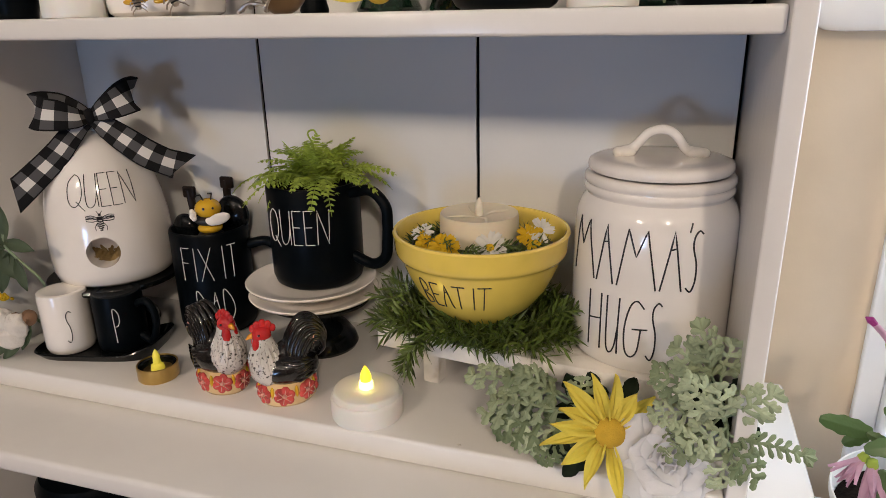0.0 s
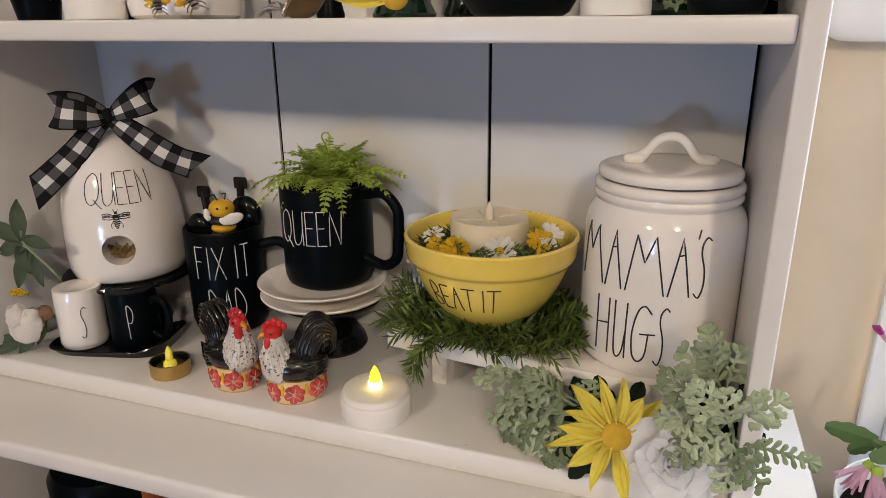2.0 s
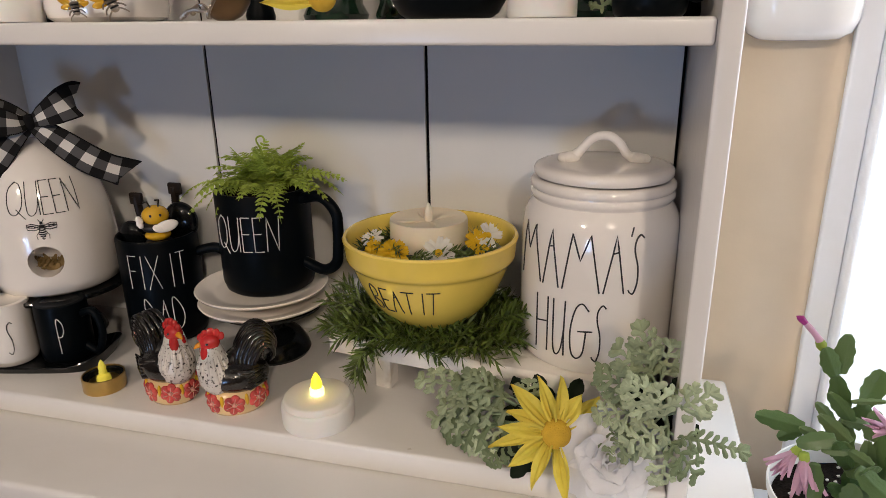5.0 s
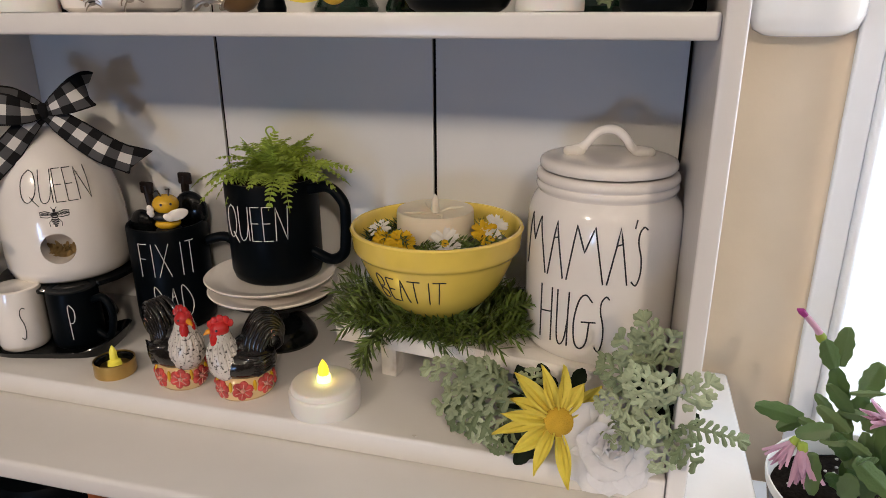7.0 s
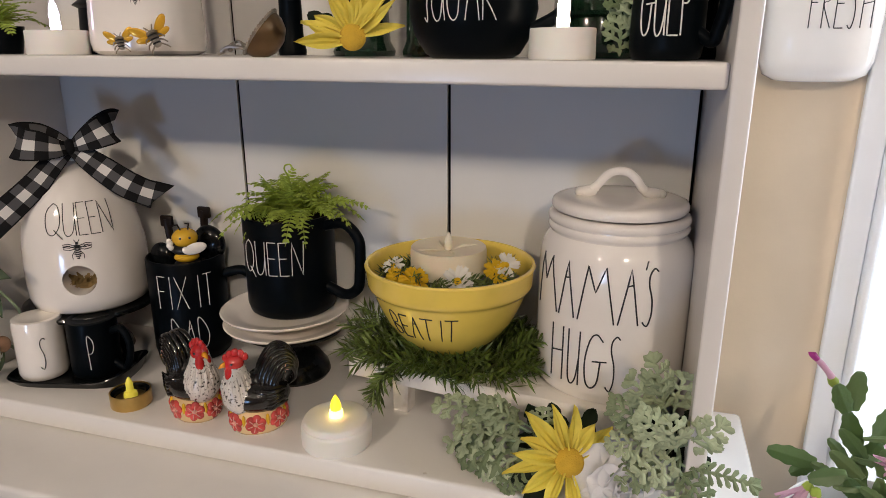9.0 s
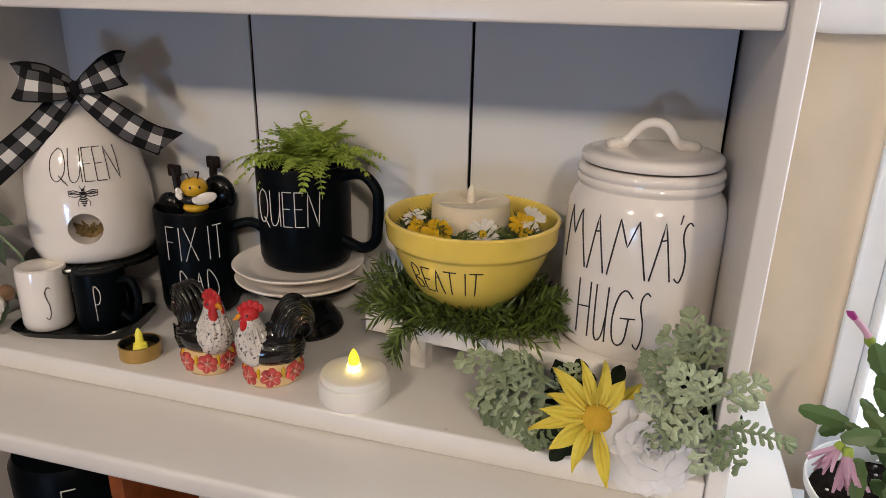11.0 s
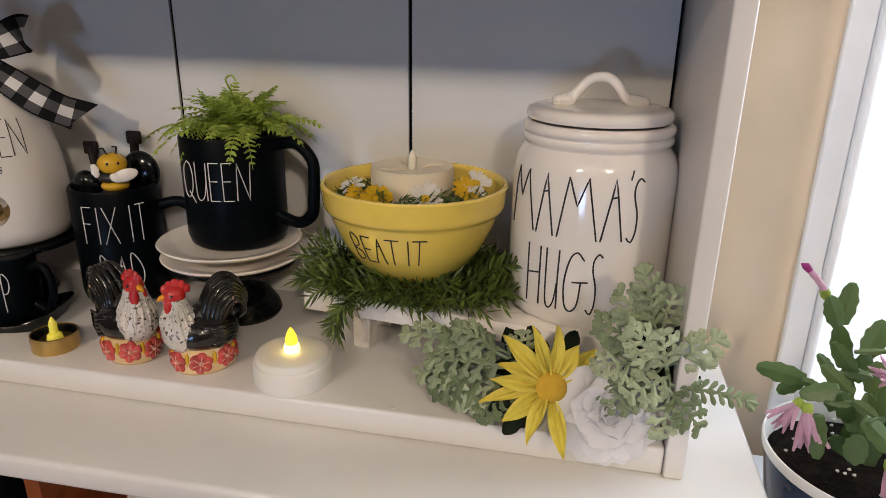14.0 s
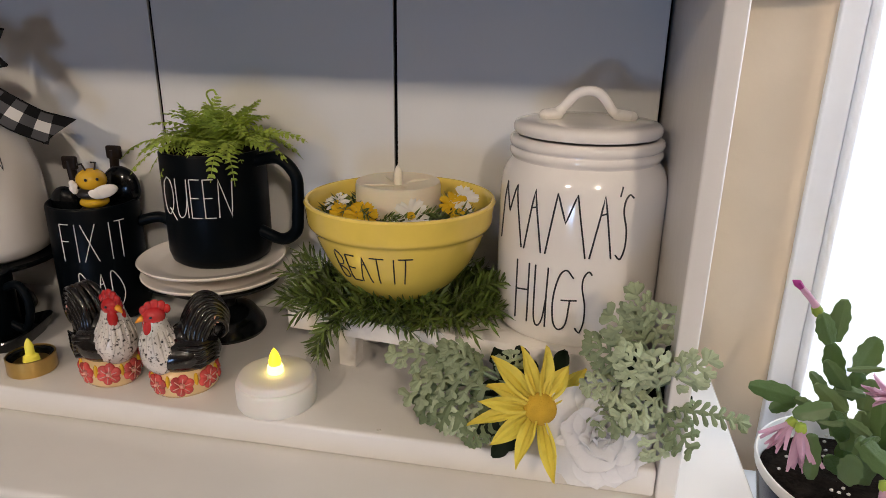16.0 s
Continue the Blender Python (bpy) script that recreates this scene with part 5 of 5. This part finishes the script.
for k in range(5):
    blade(husk, (0.020, -0.014, 0.041), (math.cos(k * 1.25), -0.3, math.sin(k * 1.25)), (0.2, -1, 0.1), 0.014, 0.010, 0.4, 3)
ball(0.007, 0.007, 0.008, (0.025, -0.014, 0.043), 12, husk)
part("husk", husk, "husk", stem, "brown dry husk")
tuft = bmesh.new()
for k in range(24):
    ball(0.0018, 0.0018, 0.0018, (-0.012 + rng.uniform(-0.010, 0.010), -0.008 + rng.uniform(-0.004, 0.004), 0.058 + rng.uniform(-0.003, 0.003)), 6, tuft)
part("blossom", tuft, "petal", stem, "tiny yellow blossoms")

# ---------------------------------------------------------------- things on the upper shelf
UZ = 0.3038
uz = lambda x: UZ + (XR - x) * 0.0075  # the shelf slopes a little
tealight("white battery candle with a lit violet flame", (-0.4035, 0.510, uz(-0.4035)), 0.0232, 0.0185, "wax", "flameviolet", 0.026, "battery candles", False)
tealight("white battery candle with a lit white flame", (-0.001, 0.510, uz(-0.001)), 0.0212, 0.0190, "wax", "flamewhite", 0.028, "battery candles", False)
can = thing("canister", "ivory ceramic canister printed with a bee", "canister", (-0.3460, 0.548, uz(-0.3460)))
part("body", lathe([(0, 0), (0.039, 0), (0.0435, 0.003), (0.0450, 0.01), (0.043, 0.05), (0.042, 0.10), (0.042, 0.14), (0.038, 0.14), (0.038, 0.01), (0, 0.008)], 64), "ceramic", can)
part("bee_print", printed_bee(lambda z: 0.0432, 30, 0.044, 0.010), "ink", can, "black printed bee")


def brooch_bee(m, s, label):
    ob = thing("bee_brooch", label, "brooch", m, "bee brooches")
    body = bmesh.new()
    for k in range(4):
        ball(s * (0.26 - 0.03 * k), s * (0.26 - 0.03 * k), s * 0.12, (0, -s * 0.05, s * (0.30 - 0.18 * k)), 12, body)
    part("body", body, "silver", ob)
    bands = bmesh.new()
    for k in range(3):
        ball(s * (0.255 - 0.03 * k), s * (0.255 - 0.03 * k), s * 0.055, (0, -s * 0.06, s * (0.21 - 0.18 * k)), 12, bands)
    part("bands", bands, "ink", ob)
    for q in (-1, 1):
        part("wing", ball(s * 0.20, s * 0.05, s * 0.46, (q * s * 0.50, 0, s * 0.50), 14, None, Matrix.Rotation(radians(q * 48), 3, "Y")), "amber", ob, "amber enamel wing")
        part("wing", ball(s * 0.15, s * 0.05, s * 0.34, (q * s * 0.46, 0, s * 0.16), 14, None, Matrix.Rotation(radians(q * 80), 3, "Y")), "amber", ob, "amber enamel wing")
        legs = bmesh.new()
        for k in range(3):
            tube([(0, 0, s * (0.2 - 0.15 * k)), (q * s * 0.35, -s * 0.1, s * (0.1 - 0.25 * k)), (q * s * 0.45, -s * 0.05, s * (-0.05 - 0.25 * k))], s * 0.035, 6, legs)
        tube([(q * s * 0.05, 0, s * 0.4), (q * s * 0.2, -s * 0.1, s * 0.62)], s * 0.03, 6, legs)
        part("leg", legs, "silver", ob)
    return ob


brooch_bee(pose(-0.3235, 0.489, uz(-0.3235) + 0.0085, 0, -10, 20), 0.0125, "small silver bee brooch with amber wings")
brooch_bee(pose(-0.2925, 0.489, uz(-0.2925) + 0.0115, 0, -24, 25), 0.0165, "large silver bee brooch with amber wings")
inf = thing("tea_strainer", "bronze ball strainer with an ornate silver rim", "tea strainer", pose(-0.2150, 0.505, uz(-0.215) + 0.0165, 0, 0, 20))
tiltm = Matrix.Rotation(radians(-52), 4, "Y")
cup = lathe([(0.0180, 0), (0.0172, -0.006), (0.0130, -0.0125), (0.006, -0.0160), (0, -0.0165), (0, -0.0150), (0.011, -0.012), (0.0160, -0.005), (0.0170, 0)], 36)
part("cup", cup, "bronze", inf, "", tiltm)
rim = tube([(0.0183 * math.cos(i * 0.1309), 0.0183 * math.sin(i * 0.1309), 0) for i in range(49)], 0.0010, 8)
for i in range(40):
    a = i * 2 * math.pi / 40
    tube([(0.0176 * math.cos(a), 0.0176 * math.sin(a), 0.0006), (0.0196 * math.cos(a + 0.12), 0.0196 * math.sin(a + 0.12), 0.0008)], 0.0007, 6, rim)
part("rim", rim, "silver", inf, "ornate silver rim", tiltm)
han = bmesh.new()
for y0 in (-0.004, 0.0, 0.004):
    tube(smooth_line([(-0.010, y0 * 0.6, -0.012), (-0.016, y0 * 1.2, -0.006 - abs(y0)), (-0.024, y0, -0.010), (-0.031, y0 * 0.5, -0.0150)], 5), 0.0011, 6, han)
for i in range(4):
    ball(0.0020, 0.0020, 0.0016, (-0.013 - 0.005 * i, 0.002 * (-1) ** i, -0.0085 - 0.0016 * i), 8, han)
part("handle", han, "silver", inf, "openwork silver handle")
sunflower("yellow artificial sunflower on the upper shelf", Matrix.Translation((-0.1410, 0.500, uz(-0.145) + 0.0125)) @ Matrix.Rotation(radians(15), 4, "Z") @ Matrix.Rotation(radians(72), 4, "X"), 0.034, (12, 34, 58, 80, 352, 334, 300, 282, 98, 70, 316, 108), "sunflowers", (20, 60, 320, 350))
sug = thing("sugar_bowl", "round black ceramic bowl lettered SUGAR", "bowl", (-0.066, 0.535, uz(-0.066)))
sp0 = [(0.028, 0.0), (0.033, 0.003), (0.041, 0.016), (0.0445, 0.032), (0.043, 0.048), (0.038, 0.06)]
part("body", lathe([(0, 0), *sp0, (0.034, 0.062), (0.034, 0.05), (0, 0.01)], 64), "black", sug)
part("lettering", lettering("SUGAR", interp(sp0), 0.043, -32, 0.0235, 0.034, {"*": 0.0090, "S": 0.005}, 0.0022, 0.0004), "inkwhite", sug, "thin white hand lettering")
part("handle", handle_loop([(0.040, -0.006, 0.05), (0.060, -0.008, 0.048), (0.062, -0.008, 0.03), (0.042, -0.006, 0.018)], 0.0045), "black", sug)
mug("mug", "matte black mug lettered GULP on the upper shelf", (0.062, 0.525, uz(0.062)), 0.0225, 0.075, "black", [("GULP", -44, 0.0145, 0.036, {"*": 0.0062, "G": 0.0075}, 0.0016, 0.0005)], 62, bar=0.004)
lf = thing("dusty_miller", "grey-green dusty miller leaves beside the black mug", "foliage", (0.034, 0.528, uz(0.034)), "dusty miller sprays")
for k, (dx, dz, a) in enumerate(((0.0, 0.002, -4), (0.004, 0.018, 10), (-0.002, 0.030, -20))):
    ob = new("leaf", dusty_kinds[(0, 2, 2)[k]])
    ob.parent = lf
    ob.matrix_basis = pose(dx, -0.004 * k, dz, 84, a, 8) @ Matrix.Diagonal((0.8, 0.8, 0.8, 1))
for x, y, r, h, label in ((-0.243, 0.60, 0.010, 0.16, "black turned candlestick on the upper shelf"), (-0.122, 0.60, 0.016, 0.15, "dark green glass bottle on the upper shelf"), (-0.178, 0.605, 0.022, 0.13, "dark green glass vase on the upper shelf"), (0.012, 0.605, 0.034, 0.10, "dark green glass bowl on the upper shelf"), (0.083, 0.60, 0.014, 0.15, "tall black bottle on the upper shelf"), (-0.42, 0.60, 0.035, 0.14, "black ceramic pot on the upper shelf")):
    b = thing("bottle" if "bottle" in label else "vase" if "vase" in label else "candlestick" if "stick" in label else "pot" if "pot" in label else "glass_bowl", label, "vessel", (x, y, uz(x)))
    part("body", lathe([(0, 0), (r * 1.15, 0), (r * 1.2, 0.004), (r, 0.012), (r * 0.95, h * 0.28), (r * 1.1, h * 0.3), (r * 0.95, h * 0.33), (r * 0.9, h * 0.8), (r * 0.6, h), (0, h)], 32), "glassgreen" if "green" in label else "black", b)
lf2 = thing("fern", "bright green artificial fern on the upper shelf", "fern", (-0.470, 0.515, uz(-0.470)))
for i in range(14):
    ob = part("frond", frond(0.045, 0.012, 0.7), "fern", lf2)
    ob.matrix_basis = Matrix.Translation((0, 0, 0.02)) @ Matrix.Rotation(i * 2.4, 4, "Z") @ Matrix.Rotation(radians(rng.uniform(-5, 60)), 4, "X")
part("pot", lathe([(0, 0), (0.016, 0), (0.020, 0.022), (0.017, 0.022), (0, 0.018)], 24), "black", lf2)

fresh = thing("wall_pocket", "white ceramic wall pocket lettered FRESH on the beige wall", "wall pocket", (0.180, WALL - 0.0005, 0.285))


def pocket():
    bm = bmesh.new()
    rings = []
    for z, w, d in ((0.0, 0.020, 0.010), (0.0015, 0.030, 0.018), (0.006, 0.0375, 0.024), (0.016, 0.0415, 0.027), (0.05, 0.043, 0.028), (0.14, 0.043, 0.028), (0.142, 0.0415, 0.027)):
        ring = []
        for i in range(40):
            t = math.pi * i / 39
            cx, sx = math.cos(t), math.sin(t)
            ring.append(bm.verts.new((math.copysign(abs(cx) ** 0.6, cx) * w, -abs(sx) ** 0.6 * d, z)))
        rings.append(ring)
    for a0, b0 in zip(rings, rings[1:]):
        for i in range(39):
            bm.faces.new((a0[i], a0[i + 1], b0[i + 1], b0[i]))
        bm.faces.new((a0[39], a0[0], b0[0], b0[39]))
    bm.faces.new(rings[0])
    bm.faces.new(rings[-1])
    return bm


part("body", pocket(), "ceramic", fresh)
fl = bmesh.new()
u = -0.013
for ch, w in zip("FRESH", (0.006, 0.006, 0.006, 0.006, 0.007)):
    for stroke in LETTERS[ch].split("|"):
        pts = [tuple(float(v) for v in p.split(",")) for p in stroke.split()]
        line = smooth_line([(x, y, 0) for x, y in pts], 5)
        tube([(u + p.x * w, -0.0282, 0.041 + 0.034 * p.y) for p in line], 0.0004, 6, fl)
    u += w + 0.0028
part("lettering", fl, "ink", fresh, "thin black hand lettering")

# ---------------------------------------------------------------- under the counter
SH = -0.310
kc = thing("canister", "black canister lettered with an E below the counter", "canister", (-0.475, 0.50, SH))
kp = [(0.05, 0), (0.055, 0.005), (0.055, 0.19), (0.05, 0.20)]
part("body", lathe([(0, 0), *kp, (0, 0.20)], 48), "black", kc)
part("lettering", lettering("E", lambda z: 0.055, 0.055, 33, 0.150, 0.032, {"*": 0.012}, 0.002, 0.0006), "inkwhite", kc, "thin white letter")
wb = thing("wooden_crate", "stained reddish wooden crate below the counter", "crate", pose(-0.385, 0.475, SH, 0, 0, -4))
part("post", box(-0.012, 0.004, -0.012, 0.12, 0, 0.23, 0.001), "woodorange", wb)
part("panel", box(0.004, 0.12, 0.09, 0.10, 0, 0.23, 0.001), "woodorange", wb)
cj = thing("jar", "cream ceramic jar below the counter", "jar", (-0.272, 0.49, SH))
part("body", lathe([(0, 0), (0.04, 0), (0.044, 0.006), (0.044, 0.18), (0.040, 0.20), (0.030, 0.207), (0, 0.209)], 48), "ceramic", cj)

# ---------------------------------------------------------------- the potted cactus
PX, PY, PZ = 0.241, 0.525, -0.127
pot = thing("plant_pot", "white and navy glazed pot with dark soil on the window ledge", "plant pot", (PX, PY, PZ))
part("body", lathe([(0, 0), (0.046, 0), (0.050, 0.004), (0.062, 0.06), (0.0690, 0.1030), (0.0685, 0.1026), (0.0668, 0.0930), (0.058, 0.075), (0, 0.02)], 72), "potblue", pot)
part("rim", lathe([(0.0686, 0.1031), (0.0698, 0.1036), (0.0705, 0.1085), (0.0700, 0.111), (0.0688, 0.111), (0.0680, 0.107), (0.0655, 0.085), (0.062, 0.085)], 72), "potwhite", pot, "white glazed rim")
soil = lathe([(0.066, 0.094), (0.05, 0.096), (0.03, 0.098), (0.012, 0.099), (0, 0.099)], 48)
for v in soil.verts:
    v.co.z += 0.004 * noise.noise(v.co * 90)
part("soil", soil, "soil", pot, "dark potting soil")
grit = bmesh.new()
for k in range(40):
    a, r = rng.uniform(0, 6.28), rng.uniform(0.015, 0.062)
    ball(0.0014, 0.0012, 0.0010, (r * math.cos(a), r * math.sin(a), 0.0985 + rng.uniform(-0.001, 0.002)), 5, grit)
tagged(part("grit", grit, "cotton", pot, "pale perlite grains"), kind="stuff")


def pad(length, width, thick=0.0019):
    """A flat jointed cactus segment: lens-shaped across, with a midrib and scalloped edges."""
    bm = bmesh.new()
    n, rows = 22, []
    for i in range(n + 1):
        g = i / n
        w = width / 2 * (math.sin(math.pi * min(1, 0.10 + 0.84 * g)) ** 0.6) * (1 + 0.07 * math.cos(g * 22))
        z0 = 0.12 * length * g * g
        ring = []
        for x, z in ((-1, 0), (-0.6, 0.62), (-0.14, 0.75), (0, 1.0), (0.14, 0.75), (0.6, 0.62), (1, 0), (0.6, -0.62), (0.14, -0.75), (0, -1.0), (-0.14, -0.75), (-0.6, -0.62)):
            ring.append(bm.verts.new((w * x, length * g, z0 + thick * z * min(1, w / width * 2.4) + 0.10 * w * x * x)))
        rows.append(ring)
    for a0, b0 in zip(rows, rows[1:]):
        for k in range(12):
            bm.faces.new((a0[k], a0[(k + 1) % 12], b0[(k + 1) % 12], b0[k]))
    bm.faces.new(rows[0][::-1])
    bm.faces.new(rows[-1])
    return bm


vary_by_object(M["cactus"], (0.24, 0.31, 0.15), 0.6)
cac = thing("holiday_cactus", "holiday cactus with scalloped green segments and pink flowers", "cactus", (PX, PY, -0.025))
pads = [finish("segment", pad(L, w), "cactus") for L, w in ((0.030, 0.016), (0.026, 0.017), (0.034, 0.017))]
for me in pads:
    me.set_sharp_from_angle(angle=radians(100))


def seg(p, q, kind, face, roll, width):
    """One segment from p to q in the plant's frame, its flat side towards face."""
    p, q = Vector(p), Vector(q)
    d = q - p
    y = d.normalized()
    z = (Vector(face) - y * Vector(face).dot(y)).normalized()
    x = y.cross(z)
    m = Matrix((x, y, z)).transposed().to_4x4()
    L = (0.030, 0.026, 0.034)[kind]
    ob = new("segment", pads[kind])
    ob.parent = cac
    s = d.length / L
    ob.matrix_basis = Matrix.Translation(p) @ m @ Matrix.Rotation(radians(roll), 4, "Y") @ Matrix.Diagonal((0.78 * width / (0.016, 0.017, 0.017)[kind], s, 1, 1))


# segments: start, tip and width; stems rise from the soil, arch outwards and fork
FLAT = (-0.40, -0.80, 0.45)
for p, q, w in (
        ((-0.0395, 0.005, 0.098), (-0.0505, 0.005, 0.1190), 0.0165), ((-0.0340, 0.013, 0.096), (-0.0347, 0.015, 0.1265), 0.0170), ((-0.0284, 0.010, 0.066), (-0.0368, 0.010, 0.0985), 0.0170), ((-0.0230, 0.006, 0.030), (-0.0284, 0.010, 0.068), 0.0170),
        ((-0.0270, -0.005, 0.070), (-0.0450, -0.005, 0.0930), 0.0135), ((-0.0280, -0.010, 0.058), (-0.0505, -0.010, 0.0780), 0.0135), ((-0.0350, 0.005, 0.063), (-0.0495, 0.005, 0.0770), 0.0100), ((-0.0570, -0.010, 0.0645), (-0.0892, -0.010, 0.0708), 0.0165),
        ((-0.0540, 0.0, 0.0600), (-0.0690, 0.0, 0.0480), 0.0130), ((-0.0470, -0.010, 0.0585), (-0.0610, -0.010, 0.0650), 0.0090), ((-0.0420, -0.025, 0.0685), (-0.0640, -0.025, 0.0602), 0.0150), ((-0.0320, -0.025, 0.0592), (-0.0490, -0.025, 0.0563), 0.0085),
        ((-0.0180, -0.025, 0.0515), (-0.0345, -0.025, 0.0625), 0.0100), ((-0.0545, -0.035, 0.0545), (-0.0508, -0.035, 0.0250), 0.0140), ((-0.0150, 0.015, 0.073), (-0.0060, 0.015, 0.1005), 0.0200), ((-0.0305, -0.005, 0.0853), (-0.0105, -0.005, 0.0876), 0.0055),
        ((-0.0200, 0.010, 0.057), (-0.0145, 0.010, 0.0780), 0.0160), ((-0.0110, 0.005, 0.052), (-0.0098, 0.005, 0.0770), 0.0160), ((-0.0340, -0.045, 0.0605), (-0.0110, -0.045, 0.0380), 0.0180), ((-0.0355, -0.045, 0.0300), (-0.0300, -0.045, 0.0490), 0.0190),
        ((-0.0345, -0.005, 0.0705), (-0.0180, -0.005, 0.0684), 0.0100), ((-0.0260, 0.015, 0.030), (-0.0350, 0.015, 0.0560), 0.0170), ((-0.0150, -0.004, 0.004), (-0.0260, -0.004, 0.0340), 0.0160), ((-0.0220, -0.010, 0.030), (-0.0300, -0.010, 0.0600), 0.0160),
        ((-0.0260, -0.014, 0.040), (-0.0440, -0.024, 0.0680), 0.0150), ((-0.0060, 0.0, 0.004), (-0.0120, 0.004, 0.0540), 0.0160), ((-0.0100, -0.016, 0.010), (-0.0190, -0.026, 0.0520), 0.0160), ((-0.0160, -0.030, 0.052), (-0.0340, -0.044, 0.0610), 0.0130),
        ((0.0060, 0.004, 0.010), (-0.0020, 0.010, 0.0620), 0.0180), ((0.0020, -0.012, 0.030), (-0.0040, -0.020, 0.0720), 0.0180), ((0.0080, -0.018, 0.020), (0.0040, -0.030, 0.0560), 0.0180), ((-0.0080, -0.034, 0.040), (0.0060, -0.050, 0.0300), 0.0180),
        ((0.0180, 0.006, 0.0), (0.0240, 0.010, 0.0500), 0.0180), ((0.0240, 0.010, 0.048), (0.0320, 0.016, 0.0820), 0.0180), ((0.0200, -0.012, 0.0), (0.0400, -0.020, 0.0360), 0.0180), ((0.0400, -0.020, 0.034), (0.0620, -0.028, 0.0400), 0.0170), ((0.0060, 0.022, 0.0), (0.0100, 0.034, 0.0520), 0.0180), ((-0.0280, -0.022, 0.020), (-0.0420, -0.030, 0.0420), 0.0150)):
    d = Vector(q) - Vector(p)
    seg(p, q, 2 if d.length > 0.024 else 1, (FLAT[0] + rng.uniform(-0.35, 0.35), FLAT[1], FLAT[2] + rng.uniform(-0.3, 0.4)), rng.uniform(-16, 16), w)


def blossom(p, way, size, n, mat):
    ob = new("blossom", None)
    ob.empty_display_size = 0.01
    ob.parent = cac
    ob.matrix_basis = Matrix.Translation(p) @ Vector(way).to_track_quat("Z", "Y").to_matrix().to_4x4()
    part("calyx", lathe([(0, -0.001), (0.0028, 0), (0.0034, 0.004), (0.0024, 0.008), (0, 0.008)], 12), "fern", ob, "green calyx")
    for i in range(n):
        place(part("petal", petal(size * rng.uniform(0.72, 1.08), size * 0.21, 0.5, 0.12 if i % 2 else -0.06, 6, 4, 0, 0, (0.45, 0.8, 1.0, 0.8, 0.5, 0.05)), mat, ob), i * 137.5, 84 - 9 * (i % 3), 0.001, rng.uniform(-15, 15))
    return ob


blossom((-0.0620, -0.025, 0.0575), (-0.62, -0.33, -0.70), 0.024, 12, "pink")
blossom((-0.0600, -0.030, 0.0580), (0.05, -0.30, -0.95), 0.030, 13, "pink")
blossom((-0.0190, -0.055, 0.0410), (0.05, -0.4, -0.85), 0.026, 12, "pink")
blossom((-0.0080, -0.022, 0.0780), (-0.80, -0.5, 0.30), 0.024, 12, "pink")
bud = bmesh.new()
tube(smooth_line([(-0.0500, 0.005, 0.1180), (-0.0535, 0.005, 0.1240), (-0.0590, 0.005, 0.1305), (-0.0645, 0.005, 0.1360)], 5), [0.0022, 0.0026, 0.0027, 0.0027, 0.0025, 0.0023, 0.0021, 0.0020, 0.0020, 0.0020, 0.0021, 0.0021, 0.0020, 0.0019, 0.0017, 0.0015], 10, bud)
part("bud", bud, "pink", cac, "closed pink bud")
part("bud_base", tube([(-0.0495, 0.005, 0.1165), (-0.0510, 0.005, 0.1195), (-0.0528, 0.005, 0.1225)], [0.0024, 0.0036, 0.0028], 10), "fern", cac, "green calyx")
part("bud_tip", tube([(-0.0630, 0.0048, 0.1345), (-0.0660, 0.0048, 0.1375), (-0.0690, 0.005, 0.1390)], [0.0020, 0.0026, 0.0004], 8), "magenta", cac, "magenta bud tip")

crumb = thing("crumb", "tiny white crumb on the shelf edge", "crumb", (-0.086, 0.4795, 0.0))
part("flake", ball(0.0018, 0.0010, 0.0006, (0, 0, 0.0005), 8), "cotton", crumb)
